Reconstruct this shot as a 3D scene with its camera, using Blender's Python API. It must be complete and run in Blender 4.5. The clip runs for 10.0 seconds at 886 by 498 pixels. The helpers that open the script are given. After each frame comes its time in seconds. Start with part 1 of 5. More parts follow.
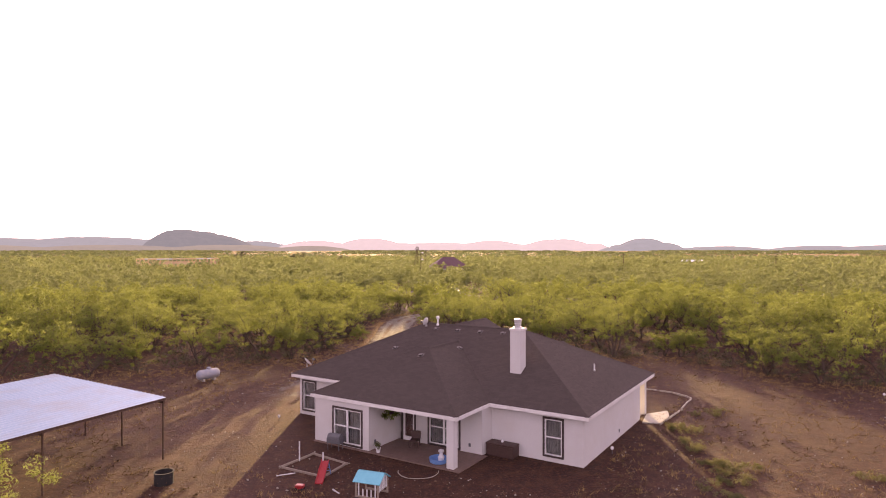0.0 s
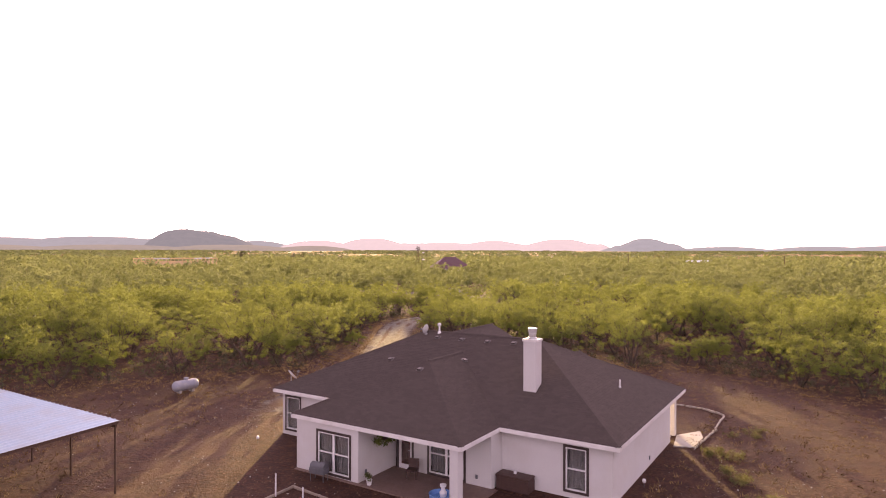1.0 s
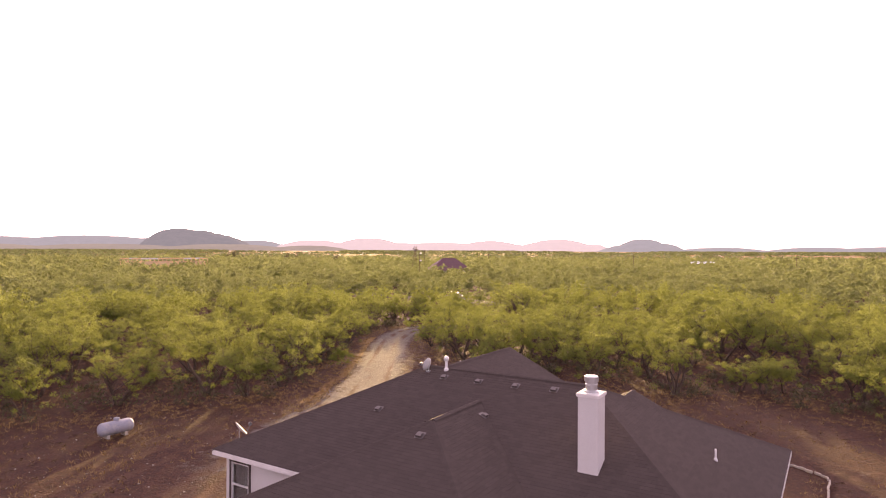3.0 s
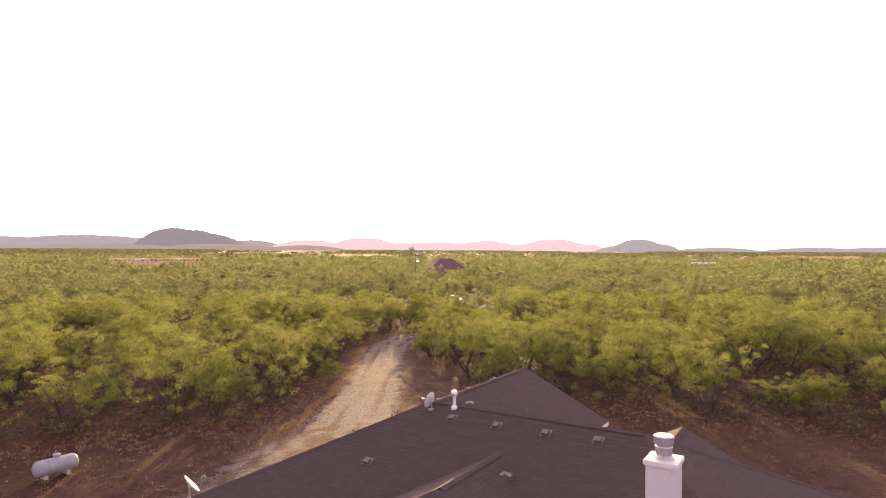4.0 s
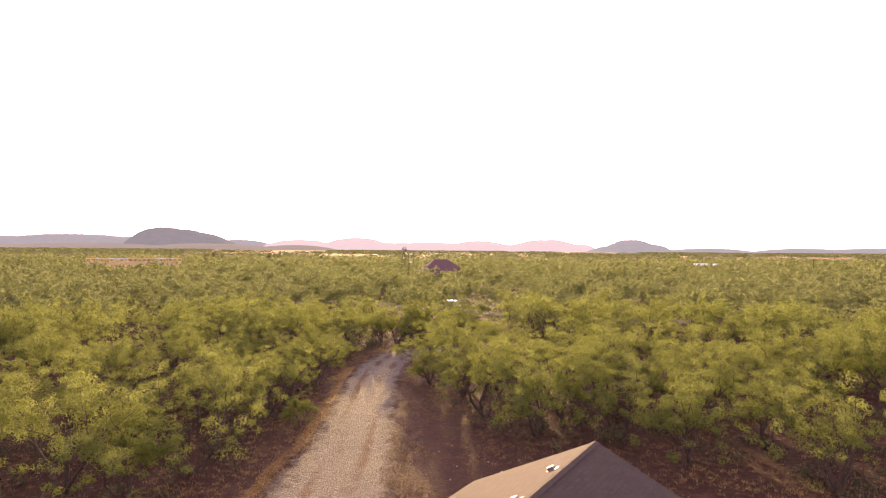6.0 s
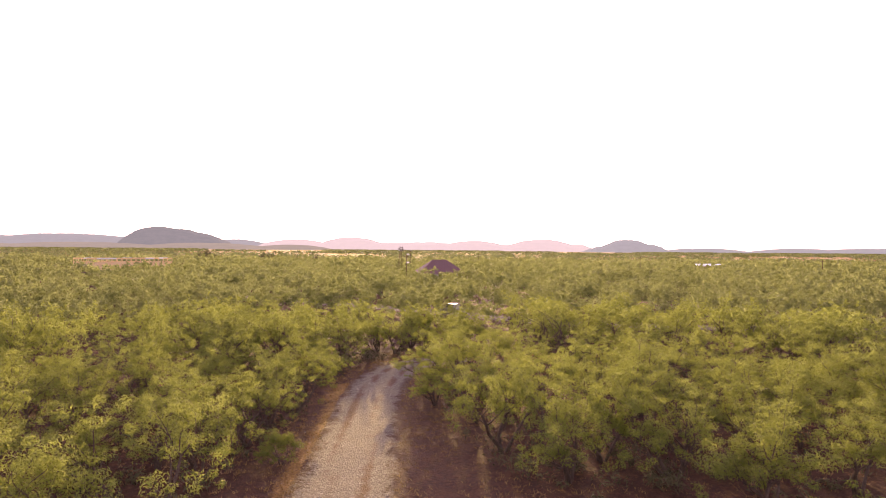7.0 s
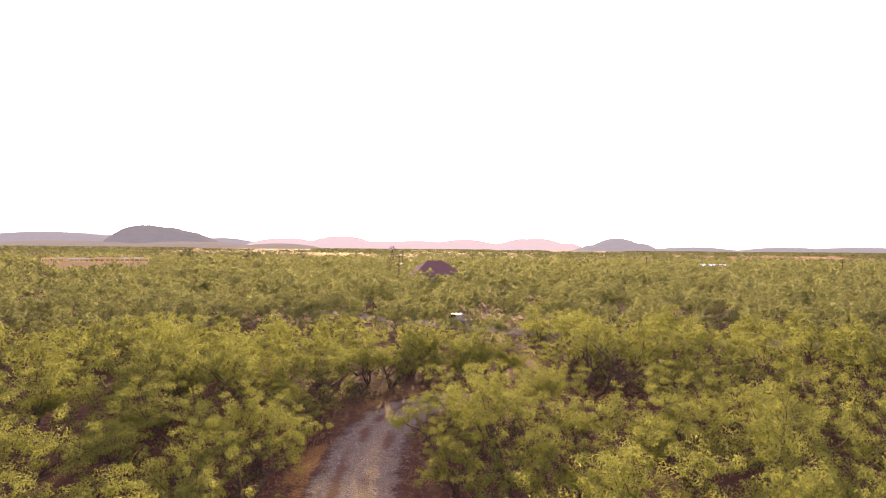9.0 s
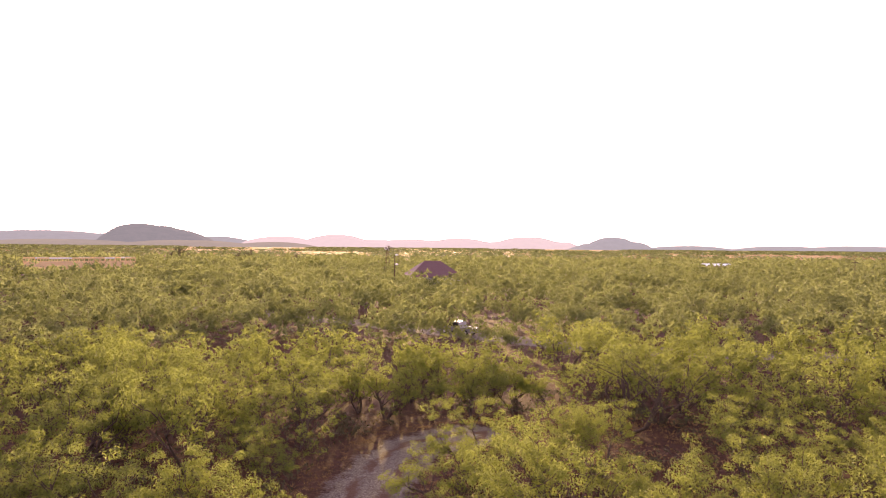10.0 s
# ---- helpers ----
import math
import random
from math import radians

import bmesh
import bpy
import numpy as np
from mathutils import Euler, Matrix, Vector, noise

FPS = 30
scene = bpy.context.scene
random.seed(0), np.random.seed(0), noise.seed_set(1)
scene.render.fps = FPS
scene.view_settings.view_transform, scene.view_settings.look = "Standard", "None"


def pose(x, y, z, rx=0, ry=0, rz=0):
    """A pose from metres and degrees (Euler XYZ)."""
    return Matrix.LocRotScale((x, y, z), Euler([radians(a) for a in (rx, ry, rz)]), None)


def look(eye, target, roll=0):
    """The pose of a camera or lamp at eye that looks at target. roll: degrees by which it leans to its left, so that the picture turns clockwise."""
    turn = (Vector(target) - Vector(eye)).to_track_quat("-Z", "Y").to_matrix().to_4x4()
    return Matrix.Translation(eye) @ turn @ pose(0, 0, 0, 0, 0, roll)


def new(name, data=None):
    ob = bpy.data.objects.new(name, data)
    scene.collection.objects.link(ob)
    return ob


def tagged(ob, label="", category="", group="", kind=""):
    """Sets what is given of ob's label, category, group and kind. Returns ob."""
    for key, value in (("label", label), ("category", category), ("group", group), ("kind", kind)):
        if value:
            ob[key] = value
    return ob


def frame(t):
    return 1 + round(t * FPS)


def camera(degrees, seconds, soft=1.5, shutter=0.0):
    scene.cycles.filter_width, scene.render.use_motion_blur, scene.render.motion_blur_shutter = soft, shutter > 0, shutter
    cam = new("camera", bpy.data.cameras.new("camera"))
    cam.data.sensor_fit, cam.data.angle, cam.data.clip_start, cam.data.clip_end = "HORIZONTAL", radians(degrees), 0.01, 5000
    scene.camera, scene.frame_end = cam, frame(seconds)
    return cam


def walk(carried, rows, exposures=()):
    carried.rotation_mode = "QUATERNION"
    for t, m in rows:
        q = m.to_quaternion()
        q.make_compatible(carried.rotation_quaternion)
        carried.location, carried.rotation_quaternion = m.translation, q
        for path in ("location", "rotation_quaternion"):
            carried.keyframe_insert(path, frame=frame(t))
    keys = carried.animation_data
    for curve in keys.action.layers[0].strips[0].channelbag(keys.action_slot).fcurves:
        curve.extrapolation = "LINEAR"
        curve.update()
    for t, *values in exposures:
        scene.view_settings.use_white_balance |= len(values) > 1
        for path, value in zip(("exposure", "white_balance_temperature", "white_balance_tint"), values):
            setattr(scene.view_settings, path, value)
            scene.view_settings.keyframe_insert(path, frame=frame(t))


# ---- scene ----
cam = camera(70.7, 10.0, soft=1.0)
METRES, EYE, TILT, LEAN, TURN = 66.0, 11.0, 0.0, 0.0, 0.0
ROWS = [
    (0.0, 0.0, 0.0, 0.0, 0.0, 0.0, -0.0),
    (0.5, -0.0001, 0.0373, -0.001, 0.12, -0.01, -0.05),
    (1.0, -0.0009, 0.0758, -0.002, 0.13, 0.02, -0.11),
    (1.5, -0.002, 0.1146, -0.002, 0.12, 0.04, -0.13),
    (2.0, -0.0038, 0.1541, -0.0011, 0.07, 0.06, -0.15),
    (2.5, -0.0062, 0.1944, 0.0, -0.02, 0.03, -0.21),
    (4.0, -0.0146, 0.3255, 0.004, -0.51, 0.01, -0.3),
    (4.5, -0.017, 0.3718, 0.005, -0.71, -0.02, -0.34),
    (5.0, -0.0198, 0.4201, 0.0046, -0.88, -0.01, -0.37),
    (5.5, -0.0233, 0.4704, 0.0039, -1.06, 0.03, -0.41),
    (7.0, -0.0379, 0.6306, 0.0048, -1.64, 0.0, -0.49),
    (7.5, -0.0437, 0.6864, 0.0073, -1.82, -0.02, -0.52),
    (8.0, -0.0489, 0.7447, 0.0084, -2.07, -0.04, -0.51),
    (8.5, -0.0533, 0.8052, 0.0082, -2.34, -0.06, -0.51),
    (9.0, -0.0563, 0.8674, 0.0092, -2.56, -0.1, -0.51),
    (9.5, -0.059, 0.931, 0.0118, -2.8, -0.2, -0.51),
    (10.0, -0.061, 0.9975, 0.0136, -2.99, -0.23, -0.53),
]
walk(cam, [(t, pose(0, 0, EYE, TILT, LEAN, TURN) @ pose(METRES * x, METRES * y, METRES * z, 90 + pitch, roll, yaw)) for t, x, y, z, yaw, pitch, roll in ROWS], exposures=[(0.0, 1.14, 7600, 57), (10.0, 1.14, 7600, 57)])

# ---- world, sun, exposure ----
SUN_EL, SUN_AZ = 9.0, 0.5            # degrees above the horizon; to the right of straight ahead
world = bpy.data.worlds.new("sky")
scene.world = world
world.use_nodes = True
wn = world.node_tree.nodes
sky = wn.new("ShaderNodeTexSky")
sky.sky_type = "NISHITA"
sky.sun_disc = False
sky.sun_elevation = radians(SUN_EL)
sky.sun_rotation = radians(SUN_AZ)
sky.air_density, sky.dust_density, sky.ozone_density = 1.0, 2.5, 2.0
wn["Background"].inputs["Strength"].default_value = 0.255
pale = wn.new("ShaderNodeHueSaturation")   # thin milky evening haze takes the colour out of the sky
pale.inputs["Saturation"].default_value = 0.35
world.node_tree.links.new(sky.outputs[0], pale.inputs["Color"])
world.node_tree.links.new(pale.outputs[0], wn["Background"].inputs["Color"])
sun_data = bpy.data.lights.new("sun", "SUN")
sun_data.energy, sun_data.angle, sun_data.color = 4.2, radians(0.6), (1.0, 0.93, 0.33)
sun = new("sun", sun_data)
_e, _a = radians(SUN_EL), radians(SUN_AZ)
SUN_DIR = Vector((math.sin(_a) * math.cos(_e), math.cos(_a) * math.cos(_e), math.sin(_e)))
sun.matrix_world = look(SUN_DIR * 200, (0, 0, 0))


# ---- materials ----
def nodes_of(name):
    m = bpy.data.materials.new(name)
    m.use_nodes = True
    t = m.node_tree
    return m, t, t.nodes["Principled BSDF"]


def tex(t, kind, scale, detail=4.0, rough=0.6, coords=None, stretch=None):
    n = t.nodes.new(kind)
    n.inputs["Scale"].default_value = scale
    if kind == "ShaderNodeTexNoise":
        n.inputs["Detail"].default_value, n.inputs["Roughness"].default_value = detail, rough
    if coords is not None:
        if stretch:
            mp = t.nodes.new("ShaderNodeMapping")
            mp.inputs["Scale"].default_value = stretch
            t.links.new(coords, mp.inputs["Vector"])
            coords = mp.outputs[0]
        t.links.new(coords, n.inputs["Vector"])
    return n


def ramp(t, fac, stops):
    r = t.nodes.new("ShaderNodeValToRGB")
    while len(r.color_ramp.elements) < len(stops):
        r.color_ramp.elements.new(0.5)
    for el, (p, c) in zip(r.color_ramp.elements, stops):
        el.position, el.color = p, (*c, 1) if len(c) == 3 else c
    t.links.new(fac, r.inputs[0])
    return r.outputs[0]


def mixc(t, fac, a, b, mode="MIX"):
    n = t.nodes.new("ShaderNodeMix")
    n.data_type, n.blend_type = "RGBA", mode
    for sock, v in ((n.inputs[0], fac), (n.inputs[6], a), (n.inputs[7], b)):
        if isinstance(v, bpy.types.NodeSocket):
            t.links.new(v, sock)
        elif isinstance(v, tuple):
            sock.default_value = (*v, 1)
        else:
            sock.default_value = v
    return n.outputs[2]


def maths(t, op, a, b):
    n = t.nodes.new("ShaderNodeMath")
    n.operation = op
    for sock, v in zip(n.inputs, (a, b)):
        if isinstance(v, bpy.types.NodeSocket):
            t.links.new(v, sock)
        else:
            sock.default_value = v
    return n.outputs[0]


def bump(t, bsdf, height, strength, dist):
    b = t.nodes.new("ShaderNodeBump")
    b.inputs["Strength"].default_value, b.inputs["Distance"].default_value = strength, dist
    t.links.new(height, b.inputs["Height"])
    t.links.new(b.outputs[0], bsdf.inputs["Normal"])


def surface(name, c1, c2, rough=0.8, metal=0.0, fine=30.0, coarse=1.5, relief=0.3, dist=0.01, dirt=None, coat=0.0):
    """Two-scale mottled surface: grain between c1 and c2, larger stains towards dirt."""
    m, t, b = nodes_of(name)
    co = t.nodes.new("ShaderNodeTexCoord").outputs["Object"]
    n1, n2 = tex(t, "ShaderNodeTexNoise", fine, 5, 0.65, co), tex(t, "ShaderNodeTexNoise", coarse, 4, 0.6, co)
    col = ramp(t, n1.outputs[0], [(0.3, c1), (0.7, c2)])
    if dirt:
        fac = ramp(t, n2.outputs[0], [(0.45, (0, 0, 0)), (0.75, (1, 1, 1))])
        col = mixc(t, maths(t, "MULTIPLY", fac, 0.6), col, dirt)
    t.links.new(col, b.inputs["Base Color"])
    rr = ramp(t, n2.outputs[0], [(0.3, (rough * 0.85,) * 3), (0.7, (min(1, rough * 1.15),) * 3)])
    t.links.new(rr, b.inputs["Roughness"])
    b.inputs["Metallic"].default_value = metal
    b.inputs["Coat Weight"].default_value = coat
    bump(t, b, n1.outputs[0], relief, dist)
    return m


STUCCO = surface("stucco", (0.60, 0.585, 0.57), (0.70, 0.68, 0.665), 0.9, fine=45, coarse=0.7, relief=0.5, dist=0.01, dirt=(0.60, 0.56, 0.52))
FASCIA = surface("white_trim_paint", (0.74, 0.72, 0.70), (0.82, 0.80, 0.78), 0.6, fine=12, relief=0.1, dirt=(0.6, 0.56, 0.52))
DARK_TRIM = surface("dark_brown_trim", (0.045, 0.03, 0.026), (0.075, 0.05, 0.042), 0.6, fine=25, relief=0.2)
WHITE_PVC = surface("white_window_frame", (0.75, 0.75, 0.75), (0.84, 0.84, 0.83), 0.45, fine=8, relief=0.05)
CURTAIN = surface("grey_curtain", (0.17, 0.15, 0.15), (0.30, 0.27, 0.27), 0.95, fine=14, relief=0.3)
DOOR_PAINT = surface("maroon_door", (0.09, 0.035, 0.03), (0.13, 0.05, 0.045), 0.55, fine=10, relief=0.15)
GALV = surface("galvanised_steel", (0.55, 0.56, 0.58), (0.68, 0.69, 0.7), 0.38, 0.85, fine=18, coarse=2, relief=0.08)
ROOF_METAL = surface("corrugated_sheet", (0.33, 0.48, 0.60), (0.42, 0.56, 0.68), 0.33, 0.7, fine=9, coarse=0.5, relief=0.05, dirt=(0.42, 0.42, 0.42))
RUST_STEEL = surface("rusty_steel", (0.07, 0.04, 0.03), (0.13, 0.075, 0.05), 0.75, 0.2, fine=22, relief=0.3)
TANK_PAINT = surface("white_tank_paint", (0.25, 0.27, 0.33), (0.32, 0.34, 0.40), 0.4, fine=8, coarse=2.5, relief=0.05, dirt=(0.5, 0.46, 0.42))
WHITE_PLASTIC = surface("white_plastic", (0.72, 0.72, 0.72), (0.8, 0.8, 0.8), 0.4, fine=10, relief=0.05)
BLACK_RUBBER = surface("black_rubber", (0.015, 0.014, 0.014), (0.03, 0.028, 0.027), 0.85, fine=20, relief=0.3)
RED_PLASTIC = surface("red_plastic", (0.38, 0.025, 0.03), (0.46, 0.04, 0.04), 0.4, fine=8, relief=0.05)
BLUE_PLASTIC = surface("light_blue_plastic", (0.10, 0.50, 0.62), (0.14, 0.58, 0.70), 0.45, fine=8, relief=0.05)
BLUE_PLASTIC2 = surface("blue_plastic", (0.10, 0.25, 0.55), (0.16, 0.33, 0.62), 0.45, fine=8, relief=0.05)
BROWN_BOX = surface("dark_brown_resin", (0.06, 0.03, 0.025), (0.09, 0.045, 0.035), 0.6, fine=15, relief=0.2)
GREY_PLASTIC = surface("grey_plastic", (0.10, 0.10, 0.11), (0.15, 0.15, 0.16), 0.5, fine=15, relief=0.1)
CONCRETE = surface("pale_concrete", (0.42, 0.40, 0.37), (0.52, 0.50, 0.46), 0.9, fine=20, coarse=1.2, relief=0.3, dirt=(0.33, 0.28, 0.23))
PALE_STONE = surface("pale_stone", (0.36, 0.31, 0.26), (0.5, 0.45, 0.38), 0.9, fine=20, relief=0.4)
WEATHERED_WOOD = surface("weathered_wood", (0.26, 0.2, 0.16), (0.36, 0.29, 0.23), 0.85, fine=18, relief=0.4)
NEW_LUMBER = surface("new_lumber", (0.68, 0.47, 0.25), (0.8, 0.6, 0.36), 0.8, fine=3, coarse=0.3, relief=0.2)
FAR_DARK_ROOF = surface("dark_maroon_roof", (0.14, 0.075, 0.08), (0.19, 0.10, 0.11), 0.8, fine=3, coarse=0.4, relief=0.2)
TERRACOTTA = surface("brown_porch_floor", (0.16, 0.10, 0.08), (0.22, 0.14, 0.11), 0.7, fine=9, coarse=1.3, relief=0.2)
CAR_PAINT = surface("silver_car_paint", (0.16, 0.16, 0.17), (0.2, 0.2, 0.21), 0.3, fine=5, relief=0.0, coat=1.0)
BARK = surface("mesquite_bark", (0.05, 0.032, 0.024), (0.11, 0.075, 0.055), 0.95, fine=14, coarse=2, relief=0.8, dist=0.03)
GRASS_DRY = surface("dry_grass", (0.26, 0.155, 0.06), (0.38, 0.25, 0.10), 0.9, fine=3, relief=0.0)
SCRUB = surface("scrub_leaf", (0.055, 0.055, 0.026), (0.11, 0.10, 0.045), 0.85, fine=3, relief=0.0)


def leaf_material(name, dark, light, glow):
    """Thin leaf: half reflects, half lets light through."""
    m, t, b = nodes_of(name)
    geo = t.nodes.new("ShaderNodeNewGeometry")
    inf = t.nodes.new("ShaderNodeObjectInfo")
    co = t.nodes.new("ShaderNodeTexCoord").outputs["Object"]
    clump = tex(t, "ShaderNodeTexNoise", 0.9, 2, 0.5, co)
    col = ramp(t, geo.outputs["Random Per Island"], [(0.0, dark), (1.0, light)])
    col = mixc(t, maths(t, "MULTIPLY", clump.outputs[0], 0.45), col, glow)
    stand = tex(t, "ShaderNodeTexNoise", 0.14, 3, 0.6, t.nodes.new("ShaderNodeNewGeometry").outputs["Position"])
    tone = ramp(t, stand.outputs[0], [(0.34, (0, 0, 0)), (0.62, (1, 1, 1))])
    col = mixc(t, maths(t, "MULTIPLY", tone, 0.5), col, (0.05, 0.075, 0.024))
    col = mixc(t, maths(t, "MULTIPLY", inf.outputs["Random"], 0.25), col, (0.06, 0.09, 0.025))
    b.inputs["Roughness"].default_value = 0.75
    b.inputs["Specular IOR Level"].default_value = 0.15
    t.links.new(col, b.inputs["Base Color"])
    tr = t.nodes.new("ShaderNodeBsdfTranslucent")
    t.links.new(mixc(t, 0.55, col, glow), tr.inputs["Color"])
    mx = t.nodes.new("ShaderNodeMixShader")
    mx.inputs[0].default_value = 0.46
    t.links.new(b.outputs[0], mx.inputs[1])
    t.links.new(tr.outputs[0], mx.inputs[2])
    t.links.new(mx.outputs[0], t.nodes["Material Output"].inputs["Surface"])
    return m


LEAF = leaf_material("mesquite_leaf", (0.066, 0.086, 0.023), (0.158, 0.188, 0.052), (0.36, 0.405, 0.10))
# Copy of the mesquite leaf with distance haze mixed into its colours.
LEAF_MID = leaf_material("hazed_mesquite_leaf", (0.088, 0.106, 0.045), (0.138, 0.160, 0.066), (0.315, 0.35, 0.14))
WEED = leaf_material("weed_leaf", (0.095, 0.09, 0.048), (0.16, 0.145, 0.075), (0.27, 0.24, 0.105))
# Greyer, flatter leaf colours that paint the haze over the farthest scrub.
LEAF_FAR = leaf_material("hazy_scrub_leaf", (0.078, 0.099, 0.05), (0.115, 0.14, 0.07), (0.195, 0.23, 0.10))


def shingle_material():
    m, t, b = nodes_of("asphalt_shingle")
    geo = t.nodes.new("ShaderNodeNewGeometry")
    inf = t.nodes.new("ShaderNodeObjectInfo")
    co = t.nodes.new("ShaderNodeTexCoord").outputs["Object"]
    grit, stain = tex(t, "ShaderNodeTexNoise", 90, 3, 0.7, co), tex(t, "ShaderNodeTexNoise", 0.5, 3, 0.6, co)
    rnd = maths(t, "FRACT", maths(t, "ADD", geo.outputs["Random Per Island"], inf.outputs["Random"]), 0)
    col = ramp(t, rnd, [(0.0, (0.080, 0.060, 0.055)), (0.5, (0.090, 0.068, 0.062)), (1.0, (0.101, 0.077, 0.070))])
    col = mixc(t, maths(t, "MULTIPLY", stain.outputs[0], 0.35), col, (0.072, 0.052, 0.047))
    col = mixc(t, 0.35, col, ramp(t, grit.outputs[0], [(0.3, (0.04, 0.032, 0.031)), (0.7, (0.14, 0.115, 0.10))]))
    t.links.new(col, b.inputs["Base Color"])
    b.inputs["Roughness"].default_value = 0.95
    b.inputs["Specular IOR Level"].default_value = 0.12
    bump(t, b, grit.outputs[0], 0.4, 0.004)
    return m


SHINGLE = shingle_material()


def glass_material():
    m, t, b = nodes_of("window_glass")
    b.inputs["Base Color"].default_value = (0.9, 0.95, 0.93, 1)
    b.inputs["Roughness"].default_value = 0.03
    b.inputs["Transmission Weight"].default_value = 1.0
    b.inputs["IOR"].default_value = 1.45
    return m


GLASS = glass_material()


def ground_material():
    """Reddish caliche soil; gravel on the driveway, straw-coloured grass by the masks on the sheet."""
    m, t, b = nodes_of("dry_soil")
    co = t.nodes.new("ShaderNodeTexCoord").outputs["Object"]
    att = t.nodes.new("ShaderNodeAttribute")
    att.attribute_name = "cover"
    sep = t.nodes.new("ShaderNodeSeparateColor")
    t.links.new(att.outputs["Color"], sep.inputs[0])
    fine, mid, big = (tex(t, "ShaderNodeTexNoise", s, 5, 0.65, co) for s in (7.0, 0.9, 0.12))
    peb = tex(t, "ShaderNodeTexVoronoi", 15.0, coords=co)
    soil = ramp(t, fine.outputs[0], [(0.33, (0.032, 0.013, 0.010)), (0.46, (0.061, 0.025, 0.017)), (0.6, (0.097, 0.042, 0.026)), (0.72, (0.20, 0.104, 0.064))])
    clod = tex(t, "ShaderNodeTexNoise", 2.6, 6, 0.75, co)
    soil = mixc(t, ramp(t, clod.outputs[0], [(0.40, (0.85,) * 3), (0.56, (0, 0, 0))]), soil, (0.047, 0.022, 0.016))
    soil = mixc(t, ramp(t, mid.outputs[0], [(0.46, (0, 0, 0)), (0.7, (0.6,) * 3)]), soil, (0.115, 0.053, 0.030))
    soil = mixc(t, ramp(t, big.outputs[0], [(0.45, (0, 0, 0)), (0.7, (0.6,) * 3)]), soil, (0.068, 0.032, 0.022))
    grav = ramp(t, peb.outputs["Color"], [(0.1, (0.09, 0.075, 0.065)), (0.5, (0.165, 0.142, 0.124)), (0.9, (0.31, 0.28, 0.255))])
    grav = mixc(t, ramp(t, mid.outputs[0], [(0.35, (0, 0, 0)), (0.7, (0.8,) * 3)]), grav, (0.175, 0.146, 0.124))
    straw = ramp(t, fine.outputs[0], [(0.3, (0.075, 0.036, 0.018)), (0.7, (0.33, 0.18, 0.06))])
    edge = maths(t, "MULTIPLY", maths(t, "SUBTRACT", fine.outputs[0], 0.5), 0.6)
    edge2 = maths(t, "MULTIPLY", maths(t, "SUBTRACT", mid.outputs[0], 0.5), 1.0)
    wob = maths(t, "ADD", edge, edge2)
    g = ramp(t, maths(t, "ADD", sep.outputs[0], wob), [(0.4, (0, 0, 0)), (0.62, (1, 1, 1))])
    s = ramp(t, maths(t, "ADD", sep.outputs[1], wob), [(0.42, (0, 0, 0)), (0.7, (1, 1, 1))])
    worn = ramp(t, maths(t, "ADD", sep.outputs[2], wob), [(0.45, (0, 0, 0)), (0.8, (0.8,) * 3)])
    col = mixc(t, s, mixc(t, worn, mixc(t, g, soil, grav), (0.104, 0.051, 0.034)), straw)
    t.links.new(col, b.inputs["Base Color"])
    b.inputs["Roughness"].default_value = 0.95
    b.inputs["Specular IOR Level"].default_value = 0.2
    h = maths(t, "ADD", maths(t, "ADD", fine.outputs[0], maths(t, "MULTIPLY", clod.outputs[0], 1.5)), maths(t, "MULTIPLY", maths(t, "MULTIPLY", peb.outputs["Distance"], 0.8), g))
    bump(t, b, h, 0.9, 0.08)
    return m


SOIL = ground_material()


# The emission puts distance haze into the hill's own colour.
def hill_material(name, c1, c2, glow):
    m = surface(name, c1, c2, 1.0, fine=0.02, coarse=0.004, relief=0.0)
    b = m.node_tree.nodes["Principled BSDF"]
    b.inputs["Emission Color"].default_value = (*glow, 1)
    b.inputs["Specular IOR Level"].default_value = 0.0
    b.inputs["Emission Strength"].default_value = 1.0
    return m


# ---- mesh helpers ----
def box(bm, x0, x1, y0, y1, z0, z1, m=None):
    r = bmesh.ops.create_cube(bm, size=1, matrix=Matrix.LocRotScale(((x0 + x1) / 2, (y0 + y1) / 2, (z0 + z1) / 2), None, (abs(x1 - x0), abs(y1 - y0), abs(z1 - z0))))
    if m is not None:
        bmesh.ops.transform(bm, matrix=m, verts=r["verts"])
    return r["verts"]


def rod(bm, a, b, r0, r1=None, sides=8):
    a, b = Vector(a), Vector(b)
    d = b - a
    m = Matrix.Translation((a + b) / 2) @ d.to_track_quat("Z", "Y").to_matrix().to_4x4()
    return bmesh.ops.create_cone(bm, cap_ends=True, segments=sides, radius1=r0, radius2=r0 if r1 is None else r1, depth=d.length, matrix=m)["verts"]


def lathe(bm, profile, sides=20, m=None):
    rings = []
    for r, z in profile:
        rings.append([bm.verts.new((r * math.cos(2 * math.pi * i / sides), r * math.sin(2 * math.pi * i / sides), z)) for i in range(sides)])
    for p, q in zip(rings, rings[1:]):
        for i in range(sides):
            bm.faces.new((p[i], p[(i + 1) % sides], q[(i + 1) % sides], q[i]))
    bm.faces.new(list(reversed(rings[0])))
    bm.faces.new(rings[-1])
    if m is not None:
        bmesh.ops.transform(bm, matrix=m, verts=[v for r in rings for v in r])


